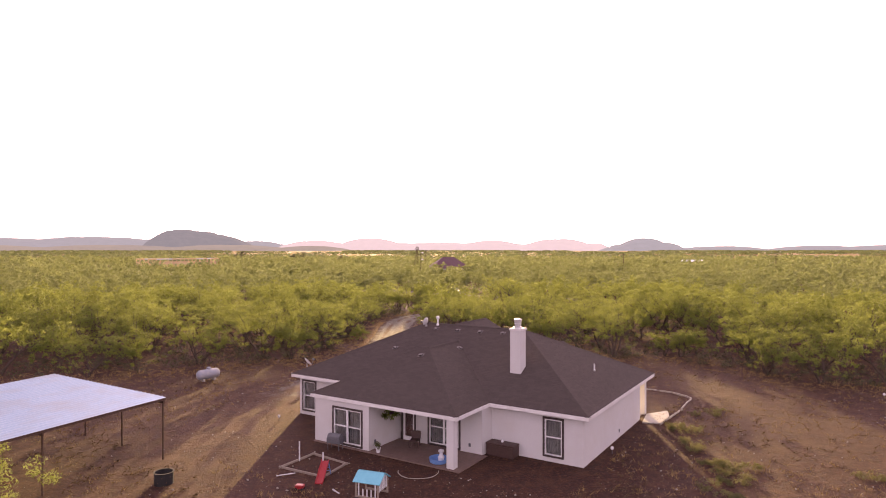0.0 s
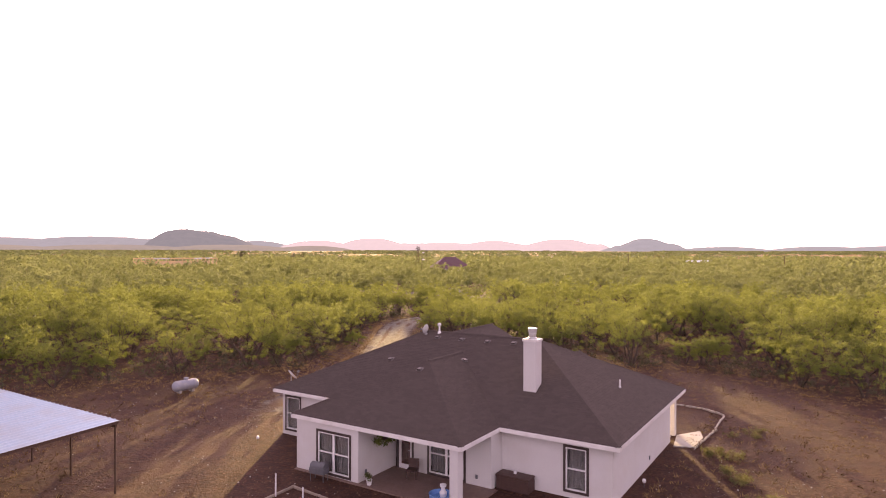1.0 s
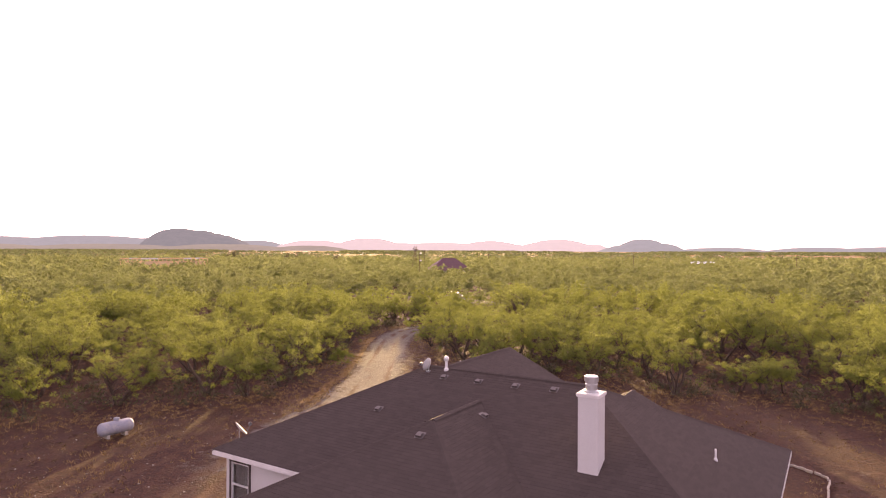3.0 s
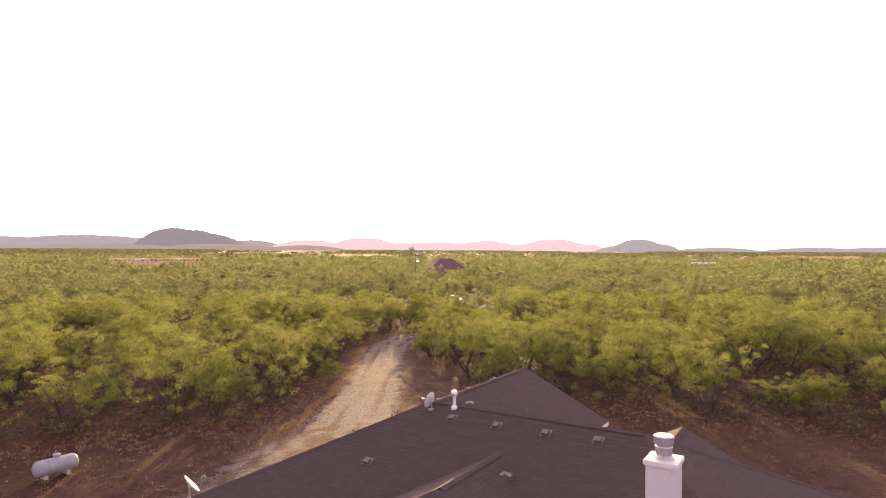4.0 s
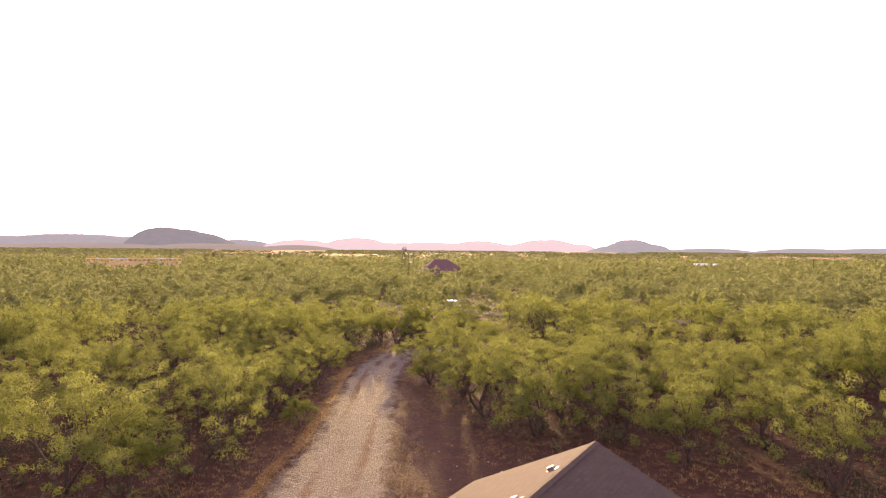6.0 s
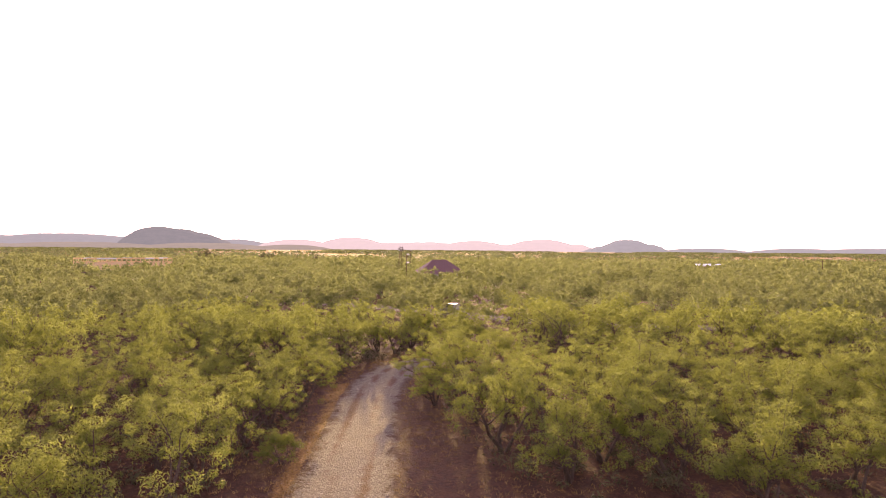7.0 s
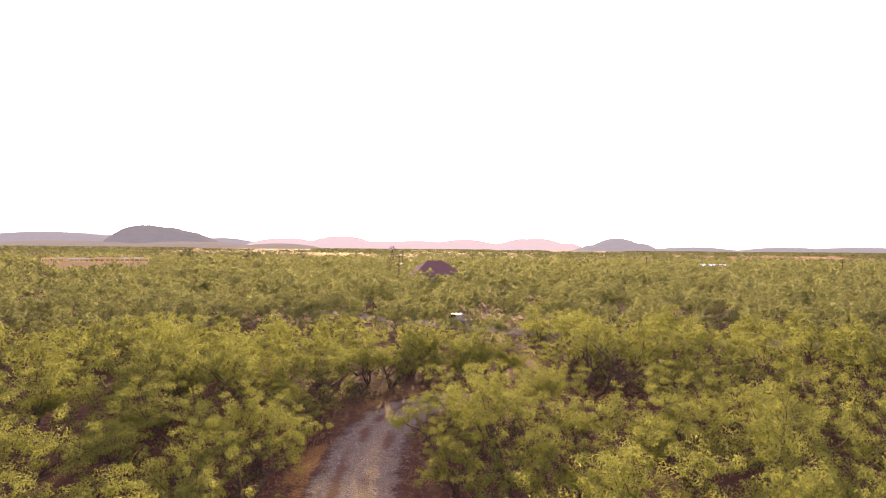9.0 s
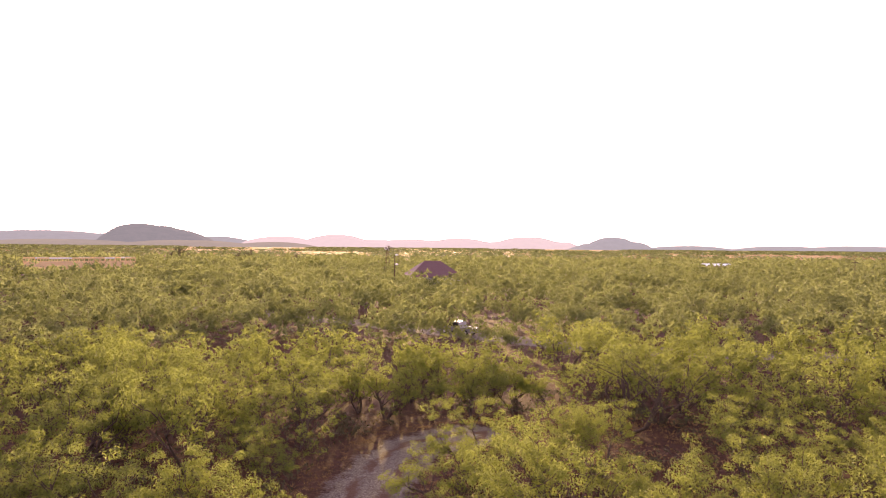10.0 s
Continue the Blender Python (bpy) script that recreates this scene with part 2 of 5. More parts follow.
def part(name, bm, material, parent=None, label="", bevel=0.0, smooth=False):
    if bevel:
        bmesh.ops.bevel(bm, geom=[e for e in bm.edges if len(e.link_faces) == 2 and e.calc_face_angle() > 0.5], offset=bevel, segments=2, affect="EDGES", clamp_overlap=True)
    bmesh.ops.recalc_face_normals(bm, faces=bm.faces)
    me = bpy.data.meshes.new(name)
    bm.to_mesh(me)
    bm.free()
    me.materials.append(material)
    if smooth:
        me.polygons.foreach_set("use_smooth", [True] * len(me.polygons))
    ob = new(name, me)
    if parent is not None:
        ob.parent = parent
    if label:
        tagged(ob, label)
    return ob


def raw_mesh(name, verts, faces, material, smooth=False):
    """A mesh from numpy arrays; all faces have the same number of corners."""
    me = bpy.data.meshes.new(name)
    n, k = faces.shape
    me.vertices.add(len(verts))
    me.vertices.foreach_set("co", np.ascontiguousarray(verts, np.float32).ravel())
    me.loops.add(n * k)
    me.loops.foreach_set("vertex_index", np.ascontiguousarray(faces, np.int32).ravel())
    me.polygons.add(n)
    me.polygons.foreach_set("loop_start", np.arange(n, dtype=np.int32) * k)
    if smooth:
        me.polygons.foreach_set("use_smooth", np.ones(n, bool))
    me.update(calc_edges=True)
    me.materials.append(material)
    return me


def thing(name, m, label, category, group="", kind=""):
    ob = new(name)
    ob.matrix_world = m
    return tagged(ob, label, category, group, kind)


HOUSE_TURN = -32.3


def at_house(u, v, z=0.0, turn=0.0):
    """A pose from the house's own axes: u along its front, v towards its far side."""
    return pose(0, 0, 0, 0, 0, HOUSE_TURN) @ pose(u, v, z, 0, 0, turn)


# ---- ground ----
CLEARING = [(-90, -30), (-60, 40), (-40, 52), (-33, 52), (-27, 54), (-22, 57), (-17.5, 60), (-12.5, 62), (-10.8, 67), (-10.4, 75), (-10, 83), (-9.6, 91), (-9, 97), (-7, 103), (-2, 107), (6, 107.5),
            (13, 106), (14, 99), (9, 100), (0, 101.5), (-2, 98), (-1.2, 88), (-0.5, 80), (0.8, 74.5), (4, 69.5), (9.5, 68.5), (14, 64), (17, 61.5), (22, 62), (26, 57), (31, 50), (37, 49), (60, 42), (90, -30)]
DRIVE = [(-15, 34), (-11.5, 46), (-8.2, 55), (-6.5, 62), (-6.2, 70), (-6.4, 78), (-6.6, 88), (-6.3, 94), (-5.3, 99.5), (-3.6, 103), (0, 105.2)]
SIDE_TRACK = [(-27, 30), (-22.5, 36), (-18.2, 42), (-14.6, 52), (-10.5, 61)]
YARD_TRACK = [(-16, 24), (-13.5, 33), (-12.5, 42), (-10.5, 52), (-8, 60)]
TRACK = [(11, 62), (15, 52), (20, 46.5), (27, 40), (36, 30)]
FAR_ROAD = [(-60, 196), (-13, 164), (2.5, 151), (16, 140), (29, 135), (70, 128)]


def dist_line(x, y, line):
    d = np.full(np.shape(x), 1e9)
    for (ax, ay), (bx, by) in zip(line, line[1:]):
        l2 = (bx - ax) ** 2 + (by - ay) ** 2
        s = np.clip(((x - ax) * (bx - ax) + (y - ay) * (by - ay)) / l2, 0, 1)
        d = np.minimum(d, np.hypot(x - ax - s * (bx - ax), y - ay - s * (by - ay)))
    return d


def inside(x, y, poly):
    res = np.zeros(np.shape(x), bool)
    for (ax, ay), (bx, by) in zip(poly, poly[1:] + poly[:1]):
        cut = (ay > y) != (by > y)
        with np.errstate(divide="ignore", invalid="ignore"):
            res ^= cut & (x < (bx - ax) * (y - ay) / (by - ay + 1e-12) + ax)
    return res


def build_ground():
    fine = np.arange(-48, 48.1, 0.75)
    out = 48 * 1.22 ** np.arange(1, 24)
    wide = np.arange(49.5, 82, 1.5)
    xs = np.concatenate([-out[::-1][:-3], -wide[::-1], fine, wide, out[3:]])
    ys = np.concatenate([-out[::-1], np.arange(0, 112, 0.75), np.arange(113, 205, 1.5), 205 + (out - 48)])
    X, Y = np.meshgrid(xs, ys)
    rng = np.random.default_rng(3)
    Z = np.zeros_like(X)
    for k in range(14):
        f, a, p = 0.15 * 1.35 ** k, rng.uniform(0, 6.28), rng.uniform(0, 6.28)
        Z += 0.03 / (1 + 0.5 * k) * np.sin(f * (X * np.cos(a) + Y * np.sin(a)) + p)
    Z += rng.normal(0, 0.010, Z.shape)
    near = (np.abs(X) < 48) & (Y > 0) & (Y < 112)
    dd = dist_line(X, Y, DRIVE)
    Z = np.where(near, Z, 0) - 0.05 * np.exp(-((dd - 0.9) / 0.35) ** 2) * near
    u = X * math.cos(radians(HOUSE_TURN)) + Y * math.sin(radians(HOUSE_TURN))
    v = -X * math.sin(radians(HOUSE_TURN)) + Y * math.cos(radians(HOUSE_TURN))
    pad = (u > -31.5) & (u < -9) & (v > 25.5) & (v < 50)
    Z = np.where(pad, -0.01, Z)
    half = np.clip(3.4 - (Y - 60) * 0.07, 2.35, 3.6)          # the driveway narrows away from the house
    grav = np.clip(1.25 - dd / (half * 1.15), 0, 1) * np.clip((Y - 38) / 18, 0.25, 1)
    grav = np.maximum(grav, np.clip(1.2 - dist_line(X, Y, FAR_ROAD) / 4.5, 0, 1))
    grav = np.maximum(grav, 0.3 * np.clip(1.2 - dist_line(X, Y, TRACK) / 3.5, 0, 1))
    wood = ~inside(X, Y, CLEARING)
    straw = 0.30 * wood * (Y < 700) + np.where((X < -6.3) & (Y < 94), 1.15, 0.4) * np.exp(-((dd - half - 0.3) / 0.6) ** 2) * (Y > 60) + 0.1 * np.exp(-(dist_line(X, Y, TRACK) / 3.5) ** 2)
    rut = np.zeros_like(X)
    for line in (SIDE_TRACK, YARD_TRACK, TRACK, DRIVE):
        dl = dist_line(X, Y, line)
        rut = np.maximum(rut, np.exp(-((dl - 0.85) / 0.42) ** 2))
        straw = straw + 0.18 * np.exp(-(dl / 0.4) ** 2) * near
        Z -= 0.035 * np.exp(-((dl - 0.85) / 0.35) ** 2) * near
    straw = np.where(Y > 700, 0.9, straw)
    straw = straw - grav * 0.8
    n, w = Z.size, len(xs)
    idx = np.arange(n).reshape(Z.shape)
    faces = np.stack([idx[:-1, :-1], idx[:-1, 1:], idx[1:, 1:], idx[1:, :-1]], -1).reshape(-1, 4)
    me = raw_mesh("ground", np.stack([X, Y, Z], -1).reshape(-1, 3), faces, SOIL, True)
    att = me.color_attributes.new("cover", "FLOAT_COLOR", "POINT")
    att.data.foreach_set("color", np.stack([grav, straw, rut, 0 * grav + 1], -1).ravel().astype(np.float32))
    ob = new("ground", me)
    return tagged(ob, "dry reddish soil with a gravel driveway and straw grass", "ground", kind="structure")


build_ground()


# ---- distant hills ----
def hill(name, b0, b1, peaks, far, material, label):
    """A ridge between two bearings (degrees), its height the sum of soft peaks (bearing, width, metres)."""
    nb, nr = 90, 9
    b = np.linspace(b0, b1, nb)
    prof = np.zeros(nb)
    for c, w, h in peaks:
        prof = np.maximum(prof, h * np.exp(-np.abs((b - c) / w) ** 2.6))
    rng = np.random.default_rng(len(name) + nb)
    prof *= 1 + 0.03 * np.convolve(rng.normal(size=nb + 8), np.ones(9) / 4, "valid")
    prof *= np.clip((b - b0) / 1.8, 0, 1) * np.clip((b1 - b) / 1.8, 0, 1)
    r = np.linspace(-1, 1, nr)
    B, R = np.meshgrid(np.radians(b), far + 350 * r)
    Zh = prof[None, :] * np.cos(r * math.pi / 2)[:, None] ** 0.7 - 6
    idx = np.arange(nb * nr).reshape(nr, nb)
    faces = np.stack([idx[:-1, :-1], idx[:-1, 1:], idx[1:, 1:], idx[1:, :-1]], -1).reshape(-1, 4)
    me = raw_mesh(name, np.stack([R * np.sin(B), R * np.cos(B), Zh], -1).reshape(-1, 3), faces, material, True)
    tagged(new(name, me), label, "hill", kind="structure")


# Each ridge's haze is painted, its last colour a steady glow.
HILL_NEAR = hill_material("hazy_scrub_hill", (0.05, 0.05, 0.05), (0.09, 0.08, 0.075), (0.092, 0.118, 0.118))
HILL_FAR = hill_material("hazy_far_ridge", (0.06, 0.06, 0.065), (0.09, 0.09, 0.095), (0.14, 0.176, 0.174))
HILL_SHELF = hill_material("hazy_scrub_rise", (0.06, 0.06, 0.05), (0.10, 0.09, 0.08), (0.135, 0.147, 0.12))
# Sun glare painted on as the strongest glow.
HILL_PALE = hill_material("painted_glare_ridge", (0.10, 0.09, 0.09), (0.14, 0.12, 0.12), (0.29, 0.298, 0.28))
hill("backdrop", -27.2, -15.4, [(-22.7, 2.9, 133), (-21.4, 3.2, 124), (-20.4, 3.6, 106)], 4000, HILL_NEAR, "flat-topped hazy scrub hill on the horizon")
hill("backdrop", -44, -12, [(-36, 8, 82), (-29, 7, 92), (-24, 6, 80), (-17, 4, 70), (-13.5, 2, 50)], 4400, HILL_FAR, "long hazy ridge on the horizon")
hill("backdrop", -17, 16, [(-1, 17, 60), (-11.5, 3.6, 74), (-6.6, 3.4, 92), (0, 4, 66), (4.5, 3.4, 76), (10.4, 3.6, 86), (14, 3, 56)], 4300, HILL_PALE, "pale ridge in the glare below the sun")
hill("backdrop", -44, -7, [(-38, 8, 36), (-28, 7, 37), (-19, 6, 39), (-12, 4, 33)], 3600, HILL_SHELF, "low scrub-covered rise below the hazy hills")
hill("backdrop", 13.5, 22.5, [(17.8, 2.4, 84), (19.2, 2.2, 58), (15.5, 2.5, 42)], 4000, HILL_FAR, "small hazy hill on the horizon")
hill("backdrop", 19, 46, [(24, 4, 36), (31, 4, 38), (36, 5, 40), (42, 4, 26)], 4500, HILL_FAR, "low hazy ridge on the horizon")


# ---- the house ----
SLOPE, EAVE = 0.485, 2.70
MAIN = (-30.83, -10.40, 29.85, 42.90)      # eave lines u0, u1, v0, v1
PORCH = (-25.75, -15.92, 26.40, 36.0)      # hipped towards the yard, runs back into the main roof
FARWING = (-30.83, -21.70, 36.0, 48.60)    # gabled at its far end
ENTRY = (-20.3, -14.3, 36.0, 44.10)        # small gable over the entry
house = thing("house", pose(0, 0, 0, 0, 0, HOUSE_TURN), "white stucco house with a dark brown shingle hip roof", "house")


def h_main(u, v):
    return EAVE + SLOPE * np.minimum(np.minimum(u - MAIN[0], MAIN[1] - u), np.minimum(v - MAIN[2], MAIN[3] - v))


def h_porch(u, v):
    return EAVE + SLOPE * np.minimum(np.minimum(u - PORCH[0], PORCH[1] - u), np.where(v > PORCH[3], -9.0, v - PORCH[2]))


def h_gable(w):
    def h(u, v):
        return EAVE + SLOPE * np.minimum(np.minimum(u - w[0], w[1] - u), np.where((v > w[3]) | (v < w[2]), -9.0, 99.0))
    return h


ROOFS = [h_main, h_porch, h_gable(FARWING), h_gable(ENTRY)]


def prism(bm, lower, upper, faces):
    vs = [bm.verts.new(p) for p in lower + upper]
    for f in faces:
        bm.faces.new([vs[i] for i in f])


def build_roof():
    bm = bmesh.new()
    for (u0, u1, v0, v1), style in ((MAIN, "hip"), (PORCH, "front"), (FARWING, "gable"), (ENTRY, "gable")):
        e, t = EAVE - 0.03, 0.16
        if style == "hip":
            hw = (v1 - v0) / 2
            ridge = [(u0 + hw, v0 + hw, e + SLOPE * hw), (u1 - hw, v0 + hw, e + SLOPE * hw)]
        else:
            hw = (u1 - u0) / 2
            ridge = [(u0 + hw, v0 + (hw if style == "front" else 0), e + SLOPE * hw), (u0 + hw, v1, e + SLOPE * hw)]
        lo = [(u0, v0, e - t), (u1, v0, e - t), (u1, v1, e - t), (u0, v1, e - t), (u0, v0, e), (u1, v0, e), (u1, v1, e), (u0, v1, e)]
        fs = [(3, 2, 1, 0), (0, 1, 5, 4), (1, 2, 6, 5), (2, 3, 7, 6), (3, 0, 4, 7)]
        if style == "hip":
            fs += [(4, 5, 9, 8), (5, 6, 9), (6, 7, 8, 9), (7, 4, 8)]
        else:
            fs += [(4, 5, 8), (5, 6, 9, 8), (6, 7, 9), (7, 4, 8, 9)]
        prism(bm, lo, ridge, fs)
    return part("roof", bm, SHINGLE, house, "dark brown asphalt shingle roof")


roof = build_roof()


def fascia(name, a, b, drop=0.0):
    """White board under the eave between two plan points; drop: rise of the second end (gable rake)."""
    (ax, ay, az), (bx, by, bz) = a, b
    d = Vector((bx - ax, by - ay, 0)).normalized()
    nrm = Vector((d.y, -d.x, 0)) * 0.028
    bm = bmesh.new()
    vs = []
    for (x, y, z) in (a, b):
        for s in (1, -0.2):
            for q in (0.0, -0.20):
                vs.append(bm.verts.new((x + nrm.x * s, y + nrm.y * s, z + q)))
    for f in ((0, 1, 3, 2), (4, 6, 7, 5), (0, 4, 5, 1), (2, 3, 7, 6), (0, 2, 6, 4), (1, 5, 7, 3)):
        bm.faces.new([vs[i] for i in f])
    part(name, bm, FASCIA, house)


E0 = EAVE - 0.015
for a, b in (((MAIN[0], MAIN[2]), (PORCH[0], MAIN[2])), ((PORCH[0], MAIN[2]), (PORCH[0], PORCH[2])), ((PORCH[0], PORCH[2]), (PORCH[1], PORCH[2])),
             ((PORCH[1], PORCH[2]), (PORCH[1], MAIN[2])), ((PORCH[1], MAIN[2]), (MAIN[1], MAIN[2])), ((MAIN[1], MAIN[2]), (MAIN[1], MAIN[3])),
             ((MAIN[1], MAIN[3]), (ENTRY[1], MAIN[3])), ((ENTRY[1], MAIN[3]), (ENTRY[1], ENTRY[3])), ((ENTRY[0], ENTRY[3]), (ENTRY[0], MAIN[3])),
             ((ENTRY[0], MAIN[3]), (FARWING[1], MAIN[3])), ((FARWING[1], MAIN[3]), (FARWING[1], FARWING[3])), ((FARWING[0], FARWING[3]), (FARWING[0], MAIN[2]))):
    fascia("fascia", (*a, E0), (*b, E0))
for w in (FARWING, ENTRY):
    mid, top = (w[0] + w[1]) / 2, E0 + SLOPE * (w[1] - w[0]) / 2
    fascia("rake_board", (w[1], w[3], E0), (mid, w[3], top))
    fascia("rake_board", (mid, w[3], top), (w[0], w[3], E0))


def wall(a, b, openings=(), z1=2.56, gable=0.0):
    """A stucco wall from plan point a to b, 0.2 thick inwards (to its left), with openings (s0, s1, z0, z1) measured along it."""
    a, b = Vector((*a, 0)), Vector((*b, 0))
    d = (b - a)
    L = d.length
    m = Matrix.Translation(a) @ Matrix.Rotation(math.atan2(d.y, d.x), 4, "Z")
    bm = bmesh.new()
    s = 0.0
    for s0, s1, o0, o1 in sorted(openings):
        box(bm, s, s0, 0, 0.2, -0.15, z1)
        if o0 > 0:
            box(bm, s0, s1, 0, 0.2, -0.15, o0)
        box(bm, s0, s1, 0, 0.2, o1, z1)
        s = s1
    box(bm, s, L, 0, 0.2, -0.15, z1)
    if gable:
        vs = [bm.verts.new(p) for p in ((0, 0, z1), (L, 0, z1), (L / 2, 0, z1 + gable), (0, 0.2, z1), (L, 0.2, z1), (L / 2, 0.2, z1 + gable))]
        for f in ((0, 1, 2), (5, 4, 3), (0, 2, 5, 3), (1, 4, 5, 2)):
            bm.faces.new([vs[i] for i in f])
    bmesh.ops.transform(bm, matrix=m, verts=bm.verts)
    part("wall", bm, STUCCO, house)
    return m


def window(m, s0, s1, z0, z1, leaves=1, curtain=True):
    """A sash window with dark surround and white frames in a wall's own axes m."""
    t = 0.11
    bm = bmesh.new()
    for x0, x1, y0, y1 in ((s0, s1, z1 - t, z1), (s0, s1, z0, z0 + t), (s0, s0 + t, z0 + t, z1 - t), (s1 - t, s1, z0 + t, z1 - t)):
        box(bm, x0, x1, -0.035, 0.10, y0, y1)
    bmesh.ops.transform(bm, matrix=m, verts=bm.verts)
    win = part("window", bm, DARK_TRIM, house, "white sash window with a dark brown surround")
    a0, a1, b0, b1 = s0 + t, s1 - t, z0 + t, z1 - t
    step = (a1 - a0) / leaves
    for k in range(leaves):
        x0, x1 = a0 + k * step, a0 + (k + 1) * step
        bm = bmesh.new()
        f, zm = 0.055, (b0 + b1) / 2
        for q in ((x0, x1, b1 - f, b1), (x0, x1, b0, b0 + f), (x0, x0 + f, b0 + f, b1 - f), (x1 - f, x1, b0 + f, b1 - f), (x0 + f, x1 - f, zm - f / 2, zm + f / 2)):
            box(bm, q[0], q[1], -0.015, 0.07, q[2], q[3])
        bmesh.ops.transform(bm, matrix=m, verts=bm.verts)
        part("window_frame", bm, WHITE_PVC, win)
        for q0, q1 in ((b0 + f, zm - f / 2), (zm + f / 2, b1 - f)):
            bm = bmesh.new()
            box(bm, x0 + f, x1 - f, 0.03, 0.038, q0, q1)
            bmesh.ops.transform(bm, matrix=m, verts=bm.verts)
            p = part("pane", bm, GLASS, win)
            p.visible_shadow = False
        if curtain:
            bm = bmesh.new()
            n = 22
            lo, hi = [], []
            for i in range(n + 1):
                x = x0 + f + (x1 - x0 - 2 * f) * i / n
                y = 0.15 + 0.02 * math.sin(i * 1.9)
                lo.append(bm.verts.new((x, y, b0 + f)))
                hi.append(bm.verts.new((x, y, b1 - f)))
            for i in range(n):
                bm.faces.new((lo[i], lo[i + 1], hi[i + 1], hi[i]))
            bmesh.ops.transform(bm, matrix=m, verts=bm.verts)
            part("curtain", bm, CURTAIN, win)
    return win


W = 2.56
wall((-30.5, 30.3), (-25.55, 30.3), [(0.22, 1.5, 0.22, 2.30)])
window(Matrix.Translation((-30.5, 30.3, 0)), 0.22, 1.5, 0.22, 2.30)
m = wall((-25.45, 30.5), (-25.45, 26.68))
m = wall((-25.45, 26.48), (-21.5, 26.48), [(1.33, 3.52, 0.08, 2.18)])
window(m, 1.33, 3.52, 0.08, 2.18, 2)
wall((-21.5, 26.68), (-21.5, 29.4))
m = wall((-21.3, 29.2), (-16.2, 29.2), [(0.02, 1.02, 0.0, 2.12), (1.83, 3.97, 0.05, 2.15)])
window(m, 1.83, 3.97, 0.05, 2.15, 2)


def entry_door(m, s0, s1):
    bm = bmesh.new()
    t = 0.1
    for q in ((s0, s0 + t, 0, 2.12), (s1 - t, s1, 0, 2.12), (s0 + t, s1 - t, 2.02, 2.12)):
        box(bm, q[0], q[1], -0.04, 0.12, q[2], q[3])
    bmesh.ops.transform(bm, matrix=m, verts=bm.verts)
    door = part("door", bm, DARK_TRIM, house, "glazed white patio door with a dark brown surround")
    bm = bmesh.new()
    a, b = s0 + t, s1 - t
    for q in ((a, a + 0.13, 0.02, 2.02), (b - 0.13, b, 0.02, 2.02), (a + 0.13, b - 0.13, 1.9, 2.02), (a + 0.13, b - 0.13, 0.02, 0.27)):
        box(bm, q[0], q[1], 0.02, 0.065, q[2], q[3])
    bmesh.ops.transform(bm, matrix=m, verts=bm.verts)
    part("door_leaf", bm, WHITE_PVC, door)
    bm = bmesh.new()
    box(bm, a + 0.13, b - 0.13, 0.035, 0.045, 0.27, 1.9)
    bmesh.ops.transform(bm, matrix=m, verts=bm.verts)
    part("pane", bm, GLASS, door).visible_shadow = False
    bm = bmesh.new()
    box(bm, a + 0.13, b - 0.13, 0.052, 0.062, 0.27, 1.9)
    bmesh.ops.transform(bm, matrix=m, verts=bm.verts)
    part("door_blind", bm, DOOR_PAINT, door, "maroon blind behind the door glass")
    bm = bmesh.new()
    rod(bm, (b - 0.07, 0.02, 1.0), (b - 0.07, -0.05, 1.0), 0.012)
    rod(bm, (b - 0.07, -0.05, 1.0), (b - 0.19, -0.05, 1.0), 0.012)
    bmesh.ops.transform(bm, matrix=m, verts=bm.verts)
    part("door_handle", bm, GALV, door)


entry_door(m, 0.02, 1.02)
wall((-16.0, 29.2), (-16.0, 30.3))
m = wall((-16.0, 30.3), (-10.8, 30.3), [(3.0, 4.17, 0.22, 2.30)])
window(m, 3.0, 4.17, 0.22, 2.30)
wall((-10.8, 30.5), (-10.8, 40.9))
wall((-11.0, 40.9), (-14.0, 40.9))
wall((-14.0, 41.0), (-14.0, 42.5))
wall((-14.2, 42.5), (-21.9, 42.5))
wall((-22.1, 42.3), (-22.1, 48.2))
wall((-22.1, 48.3), (-30.5, 48.3), gable=SLOPE * 4.15)
wall((-30.5, 48.1), (-30.5, 30.5))


def column(u, v, w=0.42):
    bm = bmesh.new()
    box(bm, u - w / 2, u + w / 2, v - w / 2, v + w / 2, -0.1, 2.56)
    part("column", bm, STUCCO, house, "square white stucco porch column", bevel=0.015)


column(-16.33, 26.68)
column(-11.05, 42.45)
# an unseen wall added indoors keeps daylight from passing straight through the rooms
bm = bmesh.new()
box(bm, -30.2, -11.1, 36.2, 36.35, 0, 2.5)
part("daylight_baffle", bm, STUCCO, house)
bm = bmesh.new()
box(bm, -30.3, -11.0, 30.5, 42.3, -0.02, 0.03)
part("floor_slab", bm, CONCRETE, house)
bm = bmesh.new()
box(bm, -25.45, -15.7, 26.3, 29.25, -0.12, 0.04)
part("porch_floor", bm, TERRACOTTA, house, "reddish tiled porch floor")


